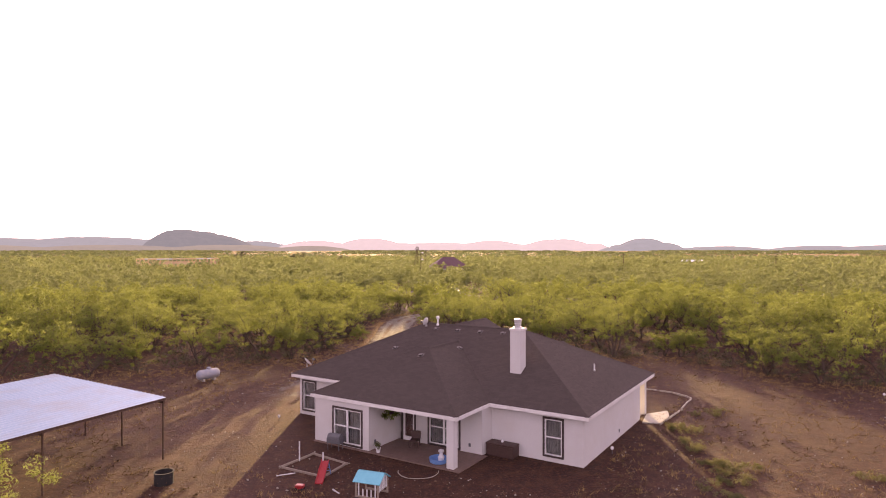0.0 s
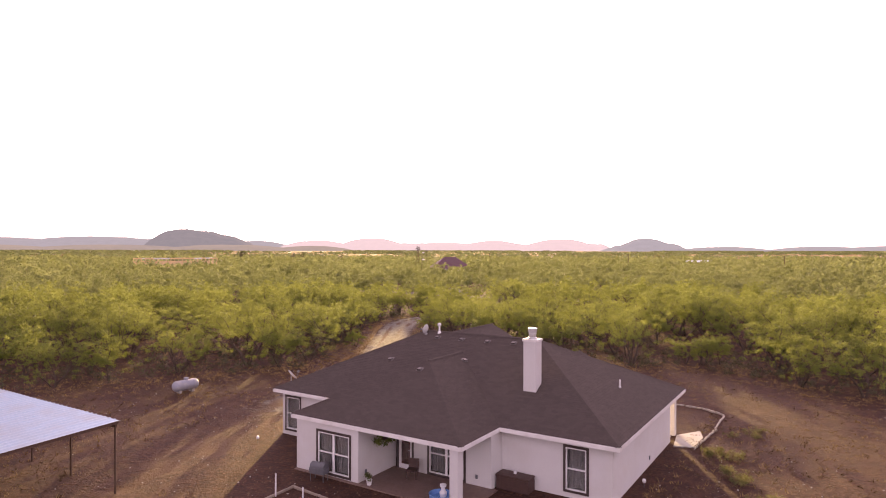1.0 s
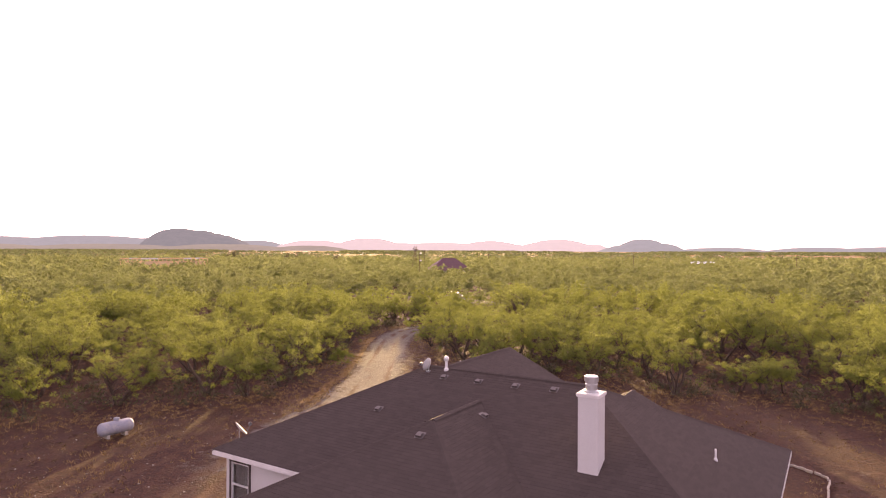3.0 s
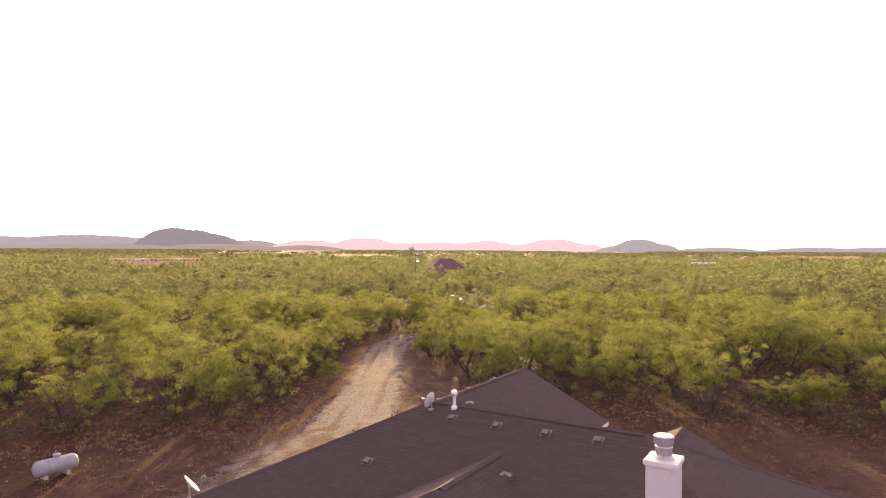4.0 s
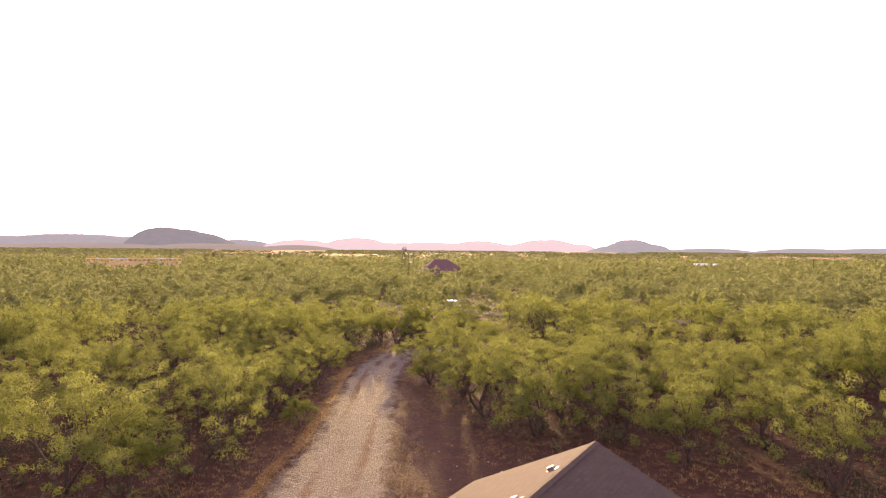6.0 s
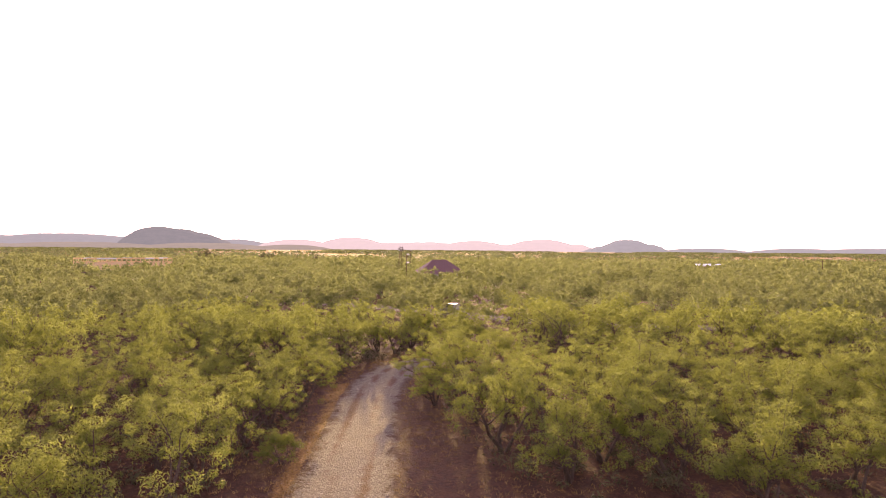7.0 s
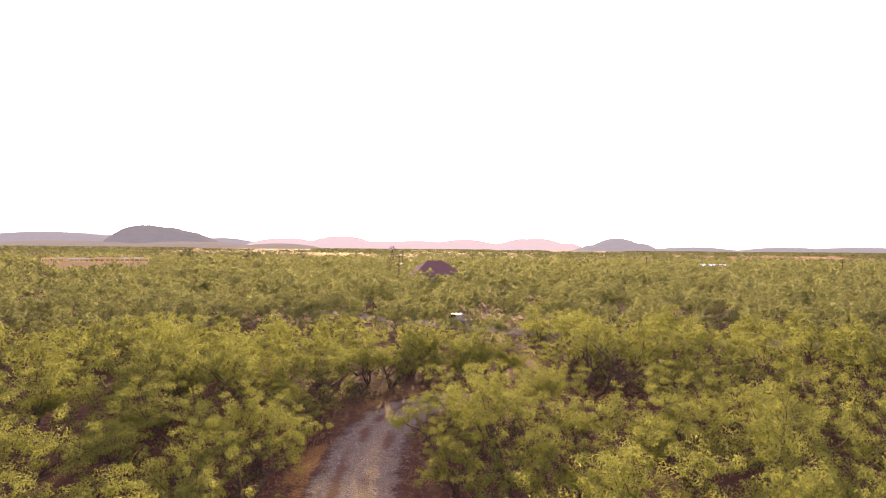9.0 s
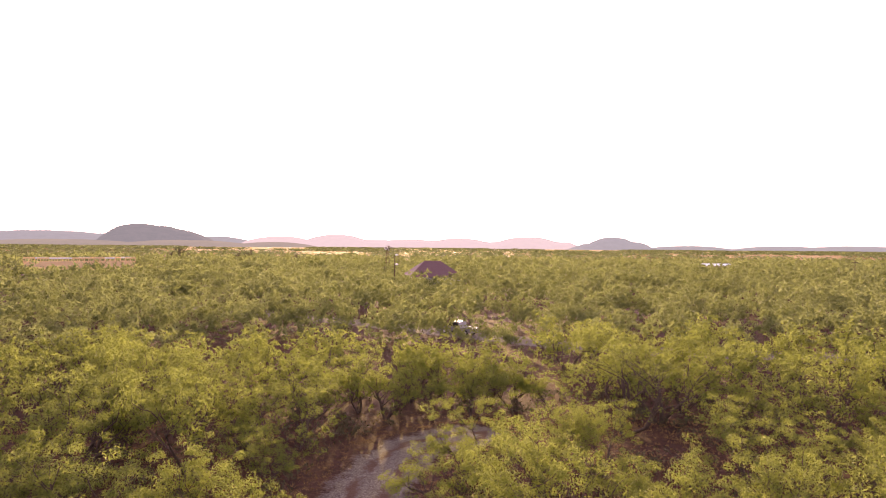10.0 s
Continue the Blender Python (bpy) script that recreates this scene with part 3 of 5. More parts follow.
def chimney():
    u0, u1, v0, v1 = -15.88, -15.21, 32.3, 33.0
    bm = bmesh.new()
    box(bm, u0, u1, v0, v1, 3.8, 6.34)
    stack = part("chimney", bm, STUCCO, house, "white stucco chimney with a galvanised cap", bevel=0.012)
    bm = bmesh.new()
    box(bm, u0 - 0.05, u1 + 0.05, v0 - 0.05, v1 + 0.05, 6.34, 6.46)
    part("chimney_cap", bm, FASCIA, stack, bevel=0.02)
    c = Matrix.Translation(((u0 + u1) / 2, (v0 + v1) / 2, 6.46))
    bm = bmesh.new()
    lathe(bm, [(0.23, 0), (0.23, 0.05), (0.185, 0.08), (0.185, 0.22), (0.20, 0.24), (0.20, 0.27), (0.185, 0.29), (0.185, 0.34)], 24, c)
    part("flue", bm, GALV, stack, smooth=False)
    bm = bmesh.new()
    lathe(bm, [(0.20, 0.34), (0.225, 0.35), (0.225, 0.5), (0.21, 0.52), (0.05, 0.55)], 24, c)
    part("rain_hood", bm, GALV, stack)


chimney()


def roof_z(u, v):
    return float(max(f(np.array(u), np.array(v)) for f in ROOFS))


def tilt_at(u, v):
    """A pose on the roof surface, tipped with it."""
    e = 0.05
    gx, gy = (roof_z(u + e, v) - roof_z(u - e, v)) / (2 * e), (roof_z(u, v + e) - roof_z(u, v - e)) / (2 * e)
    n = Vector((-gx, -gy, 1)).normalized()
    up = Vector((gx, gy, gx * gx + gy * gy)).normalized()
    side = up.cross(n)
    m = Matrix((side, up, n)).transposed().to_4x4()
    m.translation = (u, v, roof_z(u, v))
    return m


def slant_vent(u, v):
    """Low metal louvre vent on the slope."""
    m = tilt_at(u, v)
    bm = bmesh.new()
    box(bm, -0.24, 0.24, -0.22, 0.26, 0.0, 0.02)
    vs = [bm.verts.new(p) for p in ((-0.17, -0.17, 0.015), (0.17, -0.17, 0.015), (0.15, 0.16, 0.015), (-0.15, 0.16, 0.015), (-0.17, -0.17, 0.15), (0.17, -0.17, 0.15), (0.13, 0.06, 0.15), (-0.13, 0.06, 0.15))]
    for f in ((4, 5, 6, 7), (0, 1, 5, 4), (1, 2, 6, 5), (2, 3, 7, 6), (3, 0, 4, 7)):
        bm.faces.new([vs[i] for i in f])
    bmesh.ops.transform(bm, matrix=m @ Matrix.Scale(0.68, 4), verts=bm.verts)
    part("roof_vent", bm, VENT_METAL, house, "small brownish metal roof vent")


def pipe_vent(u, v, h, r, cap, paint=None):
    z = roof_z(u, v)
    bm = bmesh.new()
    c = Matrix.Translation((u, v, z - 0.1))
    lathe(bm, [(r * 2.2, 0.0), (r * 2.0, 0.14), (r, 0.2), (r, h)], 14, c)
    p = part("vent_pipe", bm, paint or WHITE_PLASTIC, house, "dark roof vent pipe" if paint else "white roof vent pipe")
    if cap:
        bm = bmesh.new()
        lathe(bm, [(r * 1.2, h - 0.06), (r * 2.1, h - 0.04), (r * 2.1, h + 0.05), (r * 1.6, h + 0.12), (r * 0.4, h + 0.15)], 14, c)
        part("pipe_cap", bm, GALV, p)


VENT_METAL = surface("weathered_vent_metal", (0.15, 0.13, 0.125), (0.22, 0.19, 0.18), 0.5, 0.6, fine=14, relief=0.1)
for u, v in ((-24.88, 33.42), (-20.15, 33.85), (-20.84, 30.54), (-23.12, 35.74), (-21.44, 35.74), (-19.75, 35.77), (-18.12, 35.84),
             (-26.70, 40.5), (-26.72, 43.2), (-26.78, 46.0), (-25.52, 41.3)):
    slant_vent(u, v)
pipe_vent(-12.4, 36.68, 0.5, 0.034, False)
pipe_vent(-23.3, 36.2, 0.56, 0.055, True)
pipe_vent(-22.76, 41.5, 0.7, 0.05, True)
pipe_vent(-27.79, 38.69, 0.34, 0.03, False, GREY_PLASTIC)
pipe_vent(-29.3, 38.0, 0.34, 0.03, False, GREY_PLASTIC)


def satellite_dish(u, v, normal, size, lift, label, paint):
    """A dish on a bent mast, its axis along normal (in the house's axes)."""
    d = thing("satellite_dish", at_house(u, v, roof_z(u, v)), label, "satellite dish")
    bm = bmesh.new()
    box(bm, -0.09, 0.09, -0.09, 0.09, -0.06, 0.02)
    rod(bm, (0, 0, -0.05), (0, 0, lift), 0.025)
    part("mast", bm, GALV, d)
    q = Matrix.Translation((0, 0, lift)) @ Vector(normal).to_track_quat("Z", "Y").to_matrix().to_4x4()
    bm = bmesh.new()
    lathe(bm, [(r * size, z * size) for r, z in ((0.05, 0.08), (0.4, 0.10), (0.75, 0.18), (0.97, 0.30), (1.0, 0.345), (0.95, 0.33), (0.73, 0.22), (0.38, 0.135), (0.05, 0.11))], 28, q)
    part("reflector", bm, paint, d, smooth=True)
    bm = bmesh.new()
    rod(bm, q @ Vector((0, -size * 0.97, size * 0.3)), q @ Vector((0, -size * 0.4, size * 1.25)), 0.014)
    box(bm, -0.06, 0.06, -0.06, 0.06, -0.05, 0.08, q @ Matrix.Translation((0, -size * 0.36, size * 1.28)))
    part("feed_arm", bm, GREY_PLASTIC, d)


GREY_DISH = surface("grey_dish_paint", (0.45, 0.45, 0.46), (0.55, 0.55, 0.56), 0.5, fine=6, relief=0.05)
satellite_dish(-24.1, 36.0, (-0.9, 0.05, 0.22), 0.29, 0.27, "grey satellite dish on the roof ridge", GREY_DISH)
satellite_dish(-30.55, 31.0, (0.366, 0.657, 0.64), 0.36, 0.42, "white satellite dish tipped upwards at the roof edge", WHITE_PLASTIC)


# ---- the carport ----
def carport():
    L, D, Z, fall = 11.5, 12.0, 3.22, 0.04
    c = thing("carport", at_house(-29.8, 19.95), "open steel carport with a ribbed pale metal roof", "carport")
    xs, zs = [], []
    for k in range(30):                      # flat pans and trapezoid ribs
        for dx, dz in ((0.0, 0.0), (0.26, 0.0), (0.285, 0.034), (0.34, 0.034), (0.365, 0.0)):
            xs.append(-(k * 0.38 + dx)), zs.append(dz)
    xs, zs = np.array(xs), np.array(zs)
    ys = np.array([0.0, -D / 2, -D])
    m = len(xs)
    V = np.stack([np.repeat(xs, 3), np.tile(ys, m), np.repeat(Z + zs, 3) + fall * np.tile(ys, m)], -1)
    V2 = V - np.array([0, 0, 0.012])
    i = np.arange(m - 1)[:, None] * 3 + np.arange(2)[None, :]
    f = np.stack([i, i + 1, i + 4, i + 3], -1).reshape(-1, 4)
    F = np.concatenate([f, f[:, ::-1] + len(V)])
    tagged(new("roof_sheet", raw_mesh("roof_sheet", np.concatenate([V, V2]), F, ROOF_METAL)), "pale ribbed metal sheets").parent = c
    tip = Matrix.Shear("XY", 4, (0, 0))
    tip[2][1] = fall
    for k in range(9):
        x = -0.05 - (L - 0.15) * k / 8
        bm = bmesh.new()
        box(bm, x - 0.035, x + 0.035, -D + 0.02, -0.02, Z - 0.15, Z - 0.018, tip)
        part("purlin", bm, RUST_STEEL, c)
    for y in (-0.12, -D / 2, -D + 0.12):
        bm = bmesh.new()
        box(bm, -L + 0.06, -0.02, y - 0.04, y + 0.04, Z - 0.30 + fall * y, Z - 0.155 + fall * y)
        part("beam", bm, RUST_STEEL, c)
        for k in range(4):
            x = -0.1 - (L - 0.2) * k / 3
            bm = bmesh.new()
            rod(bm, (x, y, -0.1), (x, y, Z - 0.3 + fall * y), 0.045, sides=10)
            part("post", bm, RUST_STEEL, c)


carport()


# ---- trees ----
def tube(P, R, sides=5):
    """Verts and quads of a tapered tube along points P with radii R."""
    P, R = np.array(P, float), np.array(R, float)
    T = np.gradient(P, axis=0)
    T /= np.linalg.norm(T, axis=1, keepdims=True) + 1e-9
    ref = np.where(np.abs(T[:, 2:3]) > 0.9, np.array([[1.0, 0, 0]]), np.array([[0, 0, 1.0]]))
    A = np.cross(T, ref)
    A /= np.linalg.norm(A, axis=1, keepdims=True) + 1e-9
    B = np.cross(T, A)
    ang = 2 * math.pi * np.arange(sides) / sides
    V = P[:, None] + R[:, None, None] * (np.cos(ang)[None, :, None] * A[:, None] + np.sin(ang)[None, :, None] * B[:, None])
    n = len(P)
    idx = np.arange(n * sides).reshape(n, sides)
    F = np.stack([idx[:-1], np.roll(idx[:-1], -1, 1), np.roll(idx[1:], -1, 1), idx[1:]], -1).reshape(-1, 4)
    return V.reshape(-1, 3), F


def leaves_at(rng, centres, radii, per, length, width):
    """Narrow drooping leaf triangles scattered round clump centres."""
    C = np.repeat(centres, per, 0)
    R = np.repeat(radii, per, 0)
    n = len(C)
    d = rng.normal(size=(n, 3))
    d /= np.linalg.norm(d, axis=1, keepdims=True)
    P = C + d * (R * rng.uniform(0.25, 1.0, n) ** 0.5)[:, None] * np.array([1.0, 1.0, 0.62])
    face = d + rng.normal(size=(n, 3)) * 0.33 + np.array([0, 0, 0.2])
    ax = np.cross(face, rng.normal(size=(n, 3))) + np.array([0, 0, -0.25])
    ax /= np.linalg.norm(ax, axis=1, keepdims=True) + 1e-9
    sd = np.cross(ax, face)
    sd /= np.linalg.norm(sd, axis=1, keepdims=True) + 1e-9
    ln = length * rng.uniform(0.55, 1.35, n)[:, None]
    wd = width * rng.uniform(0.6, 1.3, n)[:, None]
    V = np.stack([P - sd * wd / 2, P + sd * wd / 2, P + ax * ln], 1).reshape(-1, 3)
    return V, np.arange(3 * n).reshape(-1, 3)


def grow(seed, height=5.0, spread=3.1, clumps=118, per=86, length=0.118, width=0.042):
    """One mesquite: leaning stems, forking limbs, feathery clumps. Returns wood and leaf arrays."""
    rng = np.random.default_rng(seed)
    wv, wf, main, off, tips = [], [], [], 0, []

    def add(P, R, sides, depth, anchor):
        nonlocal off
        v, f = tube(P, R, sides)
        f = f + off
        if anchor is not None:               # grown onto its parent limb
            f = np.concatenate([f, [[anchor, anchor + 1, off + 1, off]]])
        wv.append(v), wf.append(f), main.append(depth < 2)
        off += len(v)
        return off - len(v)

    def limb(p, d, length, r, depth, anchor=None):
        n = 5 if depth < 2 else 3
        P, R = [p], [r]
        for k in range(n):
            d = d + rng.normal(size=3) * 0.20 + np.array([0, 0, 0.05 if depth < 2 else -0.02])
            d = d / np.linalg.norm(d)
            p = p + d * length / n
            P.append(p), R.append(r * (1 - 0.55 * (k + 1) / n))
        sides = 6 if depth == 0 else (4 if depth == 1 else 3)
        start = add(P, R, sides, depth, anchor)
        if depth >= 2:
            tips.append((P[-1], 1.0)), tips.append((P[1], 0.8))
            return
        kids = 5 if depth == 0 else 4
        for k in range(kids):
            i = n if k == 0 else int(rng.integers(2, n + 1))
            a = rng.uniform(0, 2 * math.pi)
            out = np.array([math.cos(a), math.sin(a), rng.uniform(0.0, 0.7)])
            nd = d * 0.75 + out * 0.75
            nd /= np.linalg.norm(nd)
            limb(P[i], nd, length * rng.uniform(0.5, 0.72), R[i] * 0.62, depth + 1, start + i * sides)

    stems = int(rng.integers(2, 5))
    a0 = rng.uniform(0, 6.28)
    for s in range(stems):
        a = a0 + 2 * math.pi * s / stems + rng.normal() * 0.4
        lean = rng.uniform(0.18, 0.58)
        d = np.array([lean * math.cos(a), lean * math.sin(a), 1.0])
        d /= np.linalg.norm(d)
        limb(np.array([0.12 * math.cos(a), 0.12 * math.sin(a), -0.1]), d, 3.0 * rng.uniform(0.85, 1.15), 0.105 * rng.uniform(0.8, 1.2), 0, 0 if s else None)
    W, F = np.concatenate(wv), np.concatenate(wf)
    stout = np.concatenate([f for f, big in zip(wf, main) if big])    # without the twigs
    used, stout = np.unique(stout, return_inverse=True)
    stout = stout.reshape(-1, 4)
    T = np.array([t[0] for t in tips])
    keep = rng.permutation(len(T))[:clumps]
    T = T[keep]
    sc = np.array([spread / np.percentile(np.hypot(T[:, 0], T[:, 1]), 92), 0, height / (T[:, 2].max() + 0.35)])
    sc[1] = sc[0]
    W, T = W * sc, T * sc
    n = 24                                  # low drooping outer sprays
    a, r = rng.uniform(0, 2 * math.pi, n), spread * rng.uniform(0.45, 1.0, n)
    T = np.concatenate([T, np.stack([r * np.cos(a), r * np.sin(a), height * rng.uniform(0.17, 0.6, n)], -1)])
    rad = rng.uniform(0.22, 0.47, len(T))
    LV, LF = leaves_at(rng, T, rad, per, length, width)
    return W, F, (W[used], stout), LV, LF, T, rad


TREE_KINDS = []
for k in range(10):
    hgt, spr = (5.3, 3.0) if k < 6 else (3.6, 2.2) if k < 9 else (5.3, 3.4)
    TREE_KINDS.append(grow(40 + k, hgt, spr, per=78 if k < 9 else 30))
WOOD_MESH = [raw_mesh("trunk", W, F, BARK, True) for W, F, *_ in TREE_KINDS]
STOUT_MESH = [raw_mesh("trunk", *limbs, BARK, True) for _, _, limbs, *_ in TREE_KINDS]
CROWN_MESH = [raw_mesh("crown", LV, LF, LEAF) for _, _, _, LV, LF, *_ in TREE_KINDS]
MID_CROWN = [raw_mesh("crown", *leaves_at(np.random.default_rng(70 + i), T, rad, 34, 0.17, 0.07), LEAF) for i, (*_, T, rad) in enumerate(TREE_KINDS)]
LIGHT_CROWN = [raw_mesh("crown", *leaves_at(np.random.default_rng(90 + i), T, rad, 13, 0.27, 0.12), LEAF) for i, (*_, T, rad) in enumerate(TREE_KINDS)]


def tree(k, x, y, s, turn, label, crowns):
    t = thing("mesquite_tree", pose(x, y, 0, 0, 0, turn) @ Matrix.Scale(s, 4), label, "tree", "mesquite trees")
    for nm, me in (("trunk", STOUT_MESH[k] if crowns is LIGHT_CROWN else WOOD_MESH[k]), ("crown", crowns[k])):
        new(nm, me).parent = t
    return t


def scatter():
    """Plan of the woods: fixed trees at the clearing's edge, then a spaced random fill."""
    rng = np.random.default_rng(11)
    fixed = [(-23.3, 59.6, 0.92), (-27.9, 56.6, 0.9), (-30.6, 53.8, 0.75), (-35.4, 57.8, 1.0), (-27.2, 71.6, 0.95), (-18.4, 63.4, 1.18), (-15.2, 62.4, 1.05), (-13.2, 65.6, 1.12),
             (-13.1, 71.6, 1.02), (-12.2, 81.0, 0.85), (-29.6, 82, 1.12), (-32.9, 85.5, 1.2), (-9.9, 74.3, 0.42), (-19.8, 74.4, 0.78), (-17.5, 79, 0.9), (-12.6, 77.4, 0.9),
             (-17.7, 87, 0.76), (-11.2, 84.6, 0.86), (-18.9, 91, 0.93), (-15.6, 90.2, 1.06), (-11.7, 89.6, 0.93), (-22.2, 94, 0.9), (-20.0, 101.6, 1.18), (-24.8, 102.2, 1.0),
             (-13.4, 101.7, 0.95), (-10.4, 99.6, 0.88), (-10.6, 105, 0.95), (-8.5, 114.2, 0.95), (-33.5, 92.5, 1.1), (-37.7, 68, 1.1), (-47.6, 93, 1.1),
             (4.6, 71.8, 1.02), (1.9, 76.2, 1.12), (7.0, 74.6, 1.1), (9.6, 71.4, 1.02), (10.2, 79.6, 1.06), (13.3, 79.2, 1.0), (15.7, 74, 1.08), (17.4, 63.4, 1.12), (24.4, 64.0, 0.6),
             (26.1, 64.4, 0.58), (22.9, 64.6, 0.5), (32.4, 67.2, 0.78), (36.8, 66, 0.95), (33.7, 55.6, 0.85), (28.3, 54.7, 0.8), (31.0, 51.2, 0.85), (34.1, 81.6, 0.75), (41.5, 75, 1.05), (34.9, 89.5, 0.97),
             (20.2, 89, 1.03), (-1.7, 86.6, 0.68), (-2.3, 92.4, 0.8), (1.1, 87.9, 1.2), (0.9, 82.3, 0.85), (3.7, 84.6, 0.85), (6.3, 86.6, 0.92), (5.3, 79.2, 0.97), (10.4, 91.2, 0.5), (12.3, 94.8, 0.93),
             (15.1, 91.4, 0.8), (17.9, 93.6, 0.8), (17.7, 98.6, 0.75), (9.6, 104.9, 1.28), (0.3, 108.6, 0.92), (-4.0, 113.4, 1.05), (-5.6, 108.8, 0.85), (-7.6, 110.4, 0.95), (-1.2, 112.6, 1.0), (1.8, 111.8, 1.0), (-11.6, 110, 1.0), (2.6, 95.6, 0.9), (5.6, 96.9, 0.85), (-0.8, 97.4, 0.85), (-2.6, 110.4, 0.9), (3.6, 110.6, 1.0), (6.2, 109.2, 0.8), (25.9, 112, 0.85), (-16.5, 20.8, 1.05), (-12.7, 21.2, 0.45)]
    pts = [f[:2] for f in fixed]
    grid = {}

    def ok(x, y, r):
        gx, gy = int(x // 6), int(y // 6)
        for i in (-1, 0, 1):
            for j in (-1, 0, 1):
                for (a, b) in grid.get((gx + i, gy + j), ()):
                    if (a - x) ** 2 + (b - y) ** 2 < r * r:
                        return False
        return True

    def put(x, y):
        grid.setdefault((int(x // 6), int(y // 6)), []).append((x, y))

    for p in pts:
        put(*p)
    out = [(x, y, s) for x, y, s in fixed]
    N = 60000
    yy = 30 + 520 * rng.uniform(0, 1, N) ** 0.62
    xx = rng.uniform(-1, 1, N) * (14 + yy * 0.75)
    bad = inside(xx, yy, CLEARING) | inside(xx, yy, [(-190, 318), (-172, 262), (-108, 282), (-108, 350), (-150, 366)]) | (dist_line(xx, yy, FAR_ROAD) < 4.5) | (dist_line(xx, yy, DRIVE) < 4.4)
    for glade in ([(-41, 104), (-36, 111), (-26, 100), (-26.5, 92.5), (-30.5, 97)], [(20.5, 65.5), (29.5, 65.5), (29.5, 75), (21.5, 75)]):
        bad |= inside(xx, yy, glade)
    for x, y in zip(xx[~bad], yy[~bad]):
        gap = noise.noise((x * 0.035, y * 0.035, 0.3))
        if gap < -0.36:
            continue
        r = 3.2 + 1.6 * rng.uniform() + max(0, (y - 240) * 0.005)
        if ok(x, y, r):
            put(x, y)
            out.append((x, y, rng.uniform(0.64, 1.24) * (1 + 0.2 * gap)))
    return out


PLANTS = scatter()


def nearness(p):
    x, y, _ = p
    return math.hypot(x * 0.9, max(0.0, y - 66)) + (abs(x) * 0.4 if y < 60 else 0)


THIN_TREES = ((9.6, 104.9), (-8.5, 114.2))   # half-bare ones, their limbs open to view
PLANTS.sort(key=nearness)
_rng = np.random.default_rng(5)
for i, (x, y, s) in enumerate(PLANTS[:300]):
    k = int(_rng.integers(0, 6)) if s > 0.6 else int(_rng.integers(6, 9))
    if (x, y) in THIN_TREES:
        k = 9
    tree(k, x, y, s if s > 0.6 else s * 1.4, float(_rng.uniform(0, 360)), "small bushy mesquite tree with bright leaves" if s <= 0.6 else "feathery green mesquite tree with several dark leaning trunks",
         CROWN_MESH if k == 9 or i < 80 or y < 30 else MID_CROWN if i < 150 else LIGHT_CROWN)


DARK_CROWN = [m.copy() for m in LIGHT_CROWN[:3]]
for m in DARK_CROWN:
    m.name = "crown"
    m.materials[0] = SCRUB
for k, x, y, s in ((0, -167, 512, 1.9), (1, -158, 508, 1.4), (2, -105, 459, 1.9), (0, -112, 462, 1.4), (1, -76, 470, 1.5)):
    tree(k, x, y, s, 70.0 * k + x, "dark broad tree standing above the distant scrub", DARK_CROWN)


def woods(plants, grades, label):
    """Joined far trees, coarser than the near ones."""
    rng = np.random.default_rng(8)
    V, F, off, WVs, WFs, woff = [], [], 0, [], [], 0
    for x, y, s in plants:
        *_, (W, WF), _, _, T, rad = TREE_KINDS[int(rng.integers(0, 6))]
        d = math.hypot(x, y - 40)
        clumps, per, ln, wd, wood = next(g[1:] for g in grades if d < g[0])
        sel = rng.permutation(len(T))[:clumps]
        lv, lf = leaves_at(rng, T[sel], rad[sel] * 1.05, per, ln, wd)
        a = rng.uniform(0, 6.28)
        R = np.array([[math.cos(a), -math.sin(a), 0], [math.sin(a), math.cos(a), 0], [0, 0, 1]]) * s
        V.append(lv @ R.T + (x, y, 0)), F.append(lf + off)
        off += len(lv)
        if wood:
            WVs.append(W @ R.T + (x, y, 0)), WFs.append(WF + woff)
            woff += len(W)
    # The far crowns take the leaf copy with painted haze.
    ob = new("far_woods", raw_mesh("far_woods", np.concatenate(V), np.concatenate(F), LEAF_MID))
    tagged(ob, label, "woods", kind="stuff")
    if WVs:
        p = new("trunk", raw_mesh("trunk", np.concatenate(WVs), np.concatenate(WFs), BARK, True))
        p.parent = ob
        tagged(p, kind="stuff")


GRADES = [(90, 110, 12, 0.30, 0.145, True), (140, 76, 9, 0.42, 0.21, False), (230, 40, 6, 0.66, 0.34, False), (380, 18, 4, 1.1, 0.62, False), (9999, 9, 3, 1.8, 1.0, False)]
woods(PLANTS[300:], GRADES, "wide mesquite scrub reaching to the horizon")


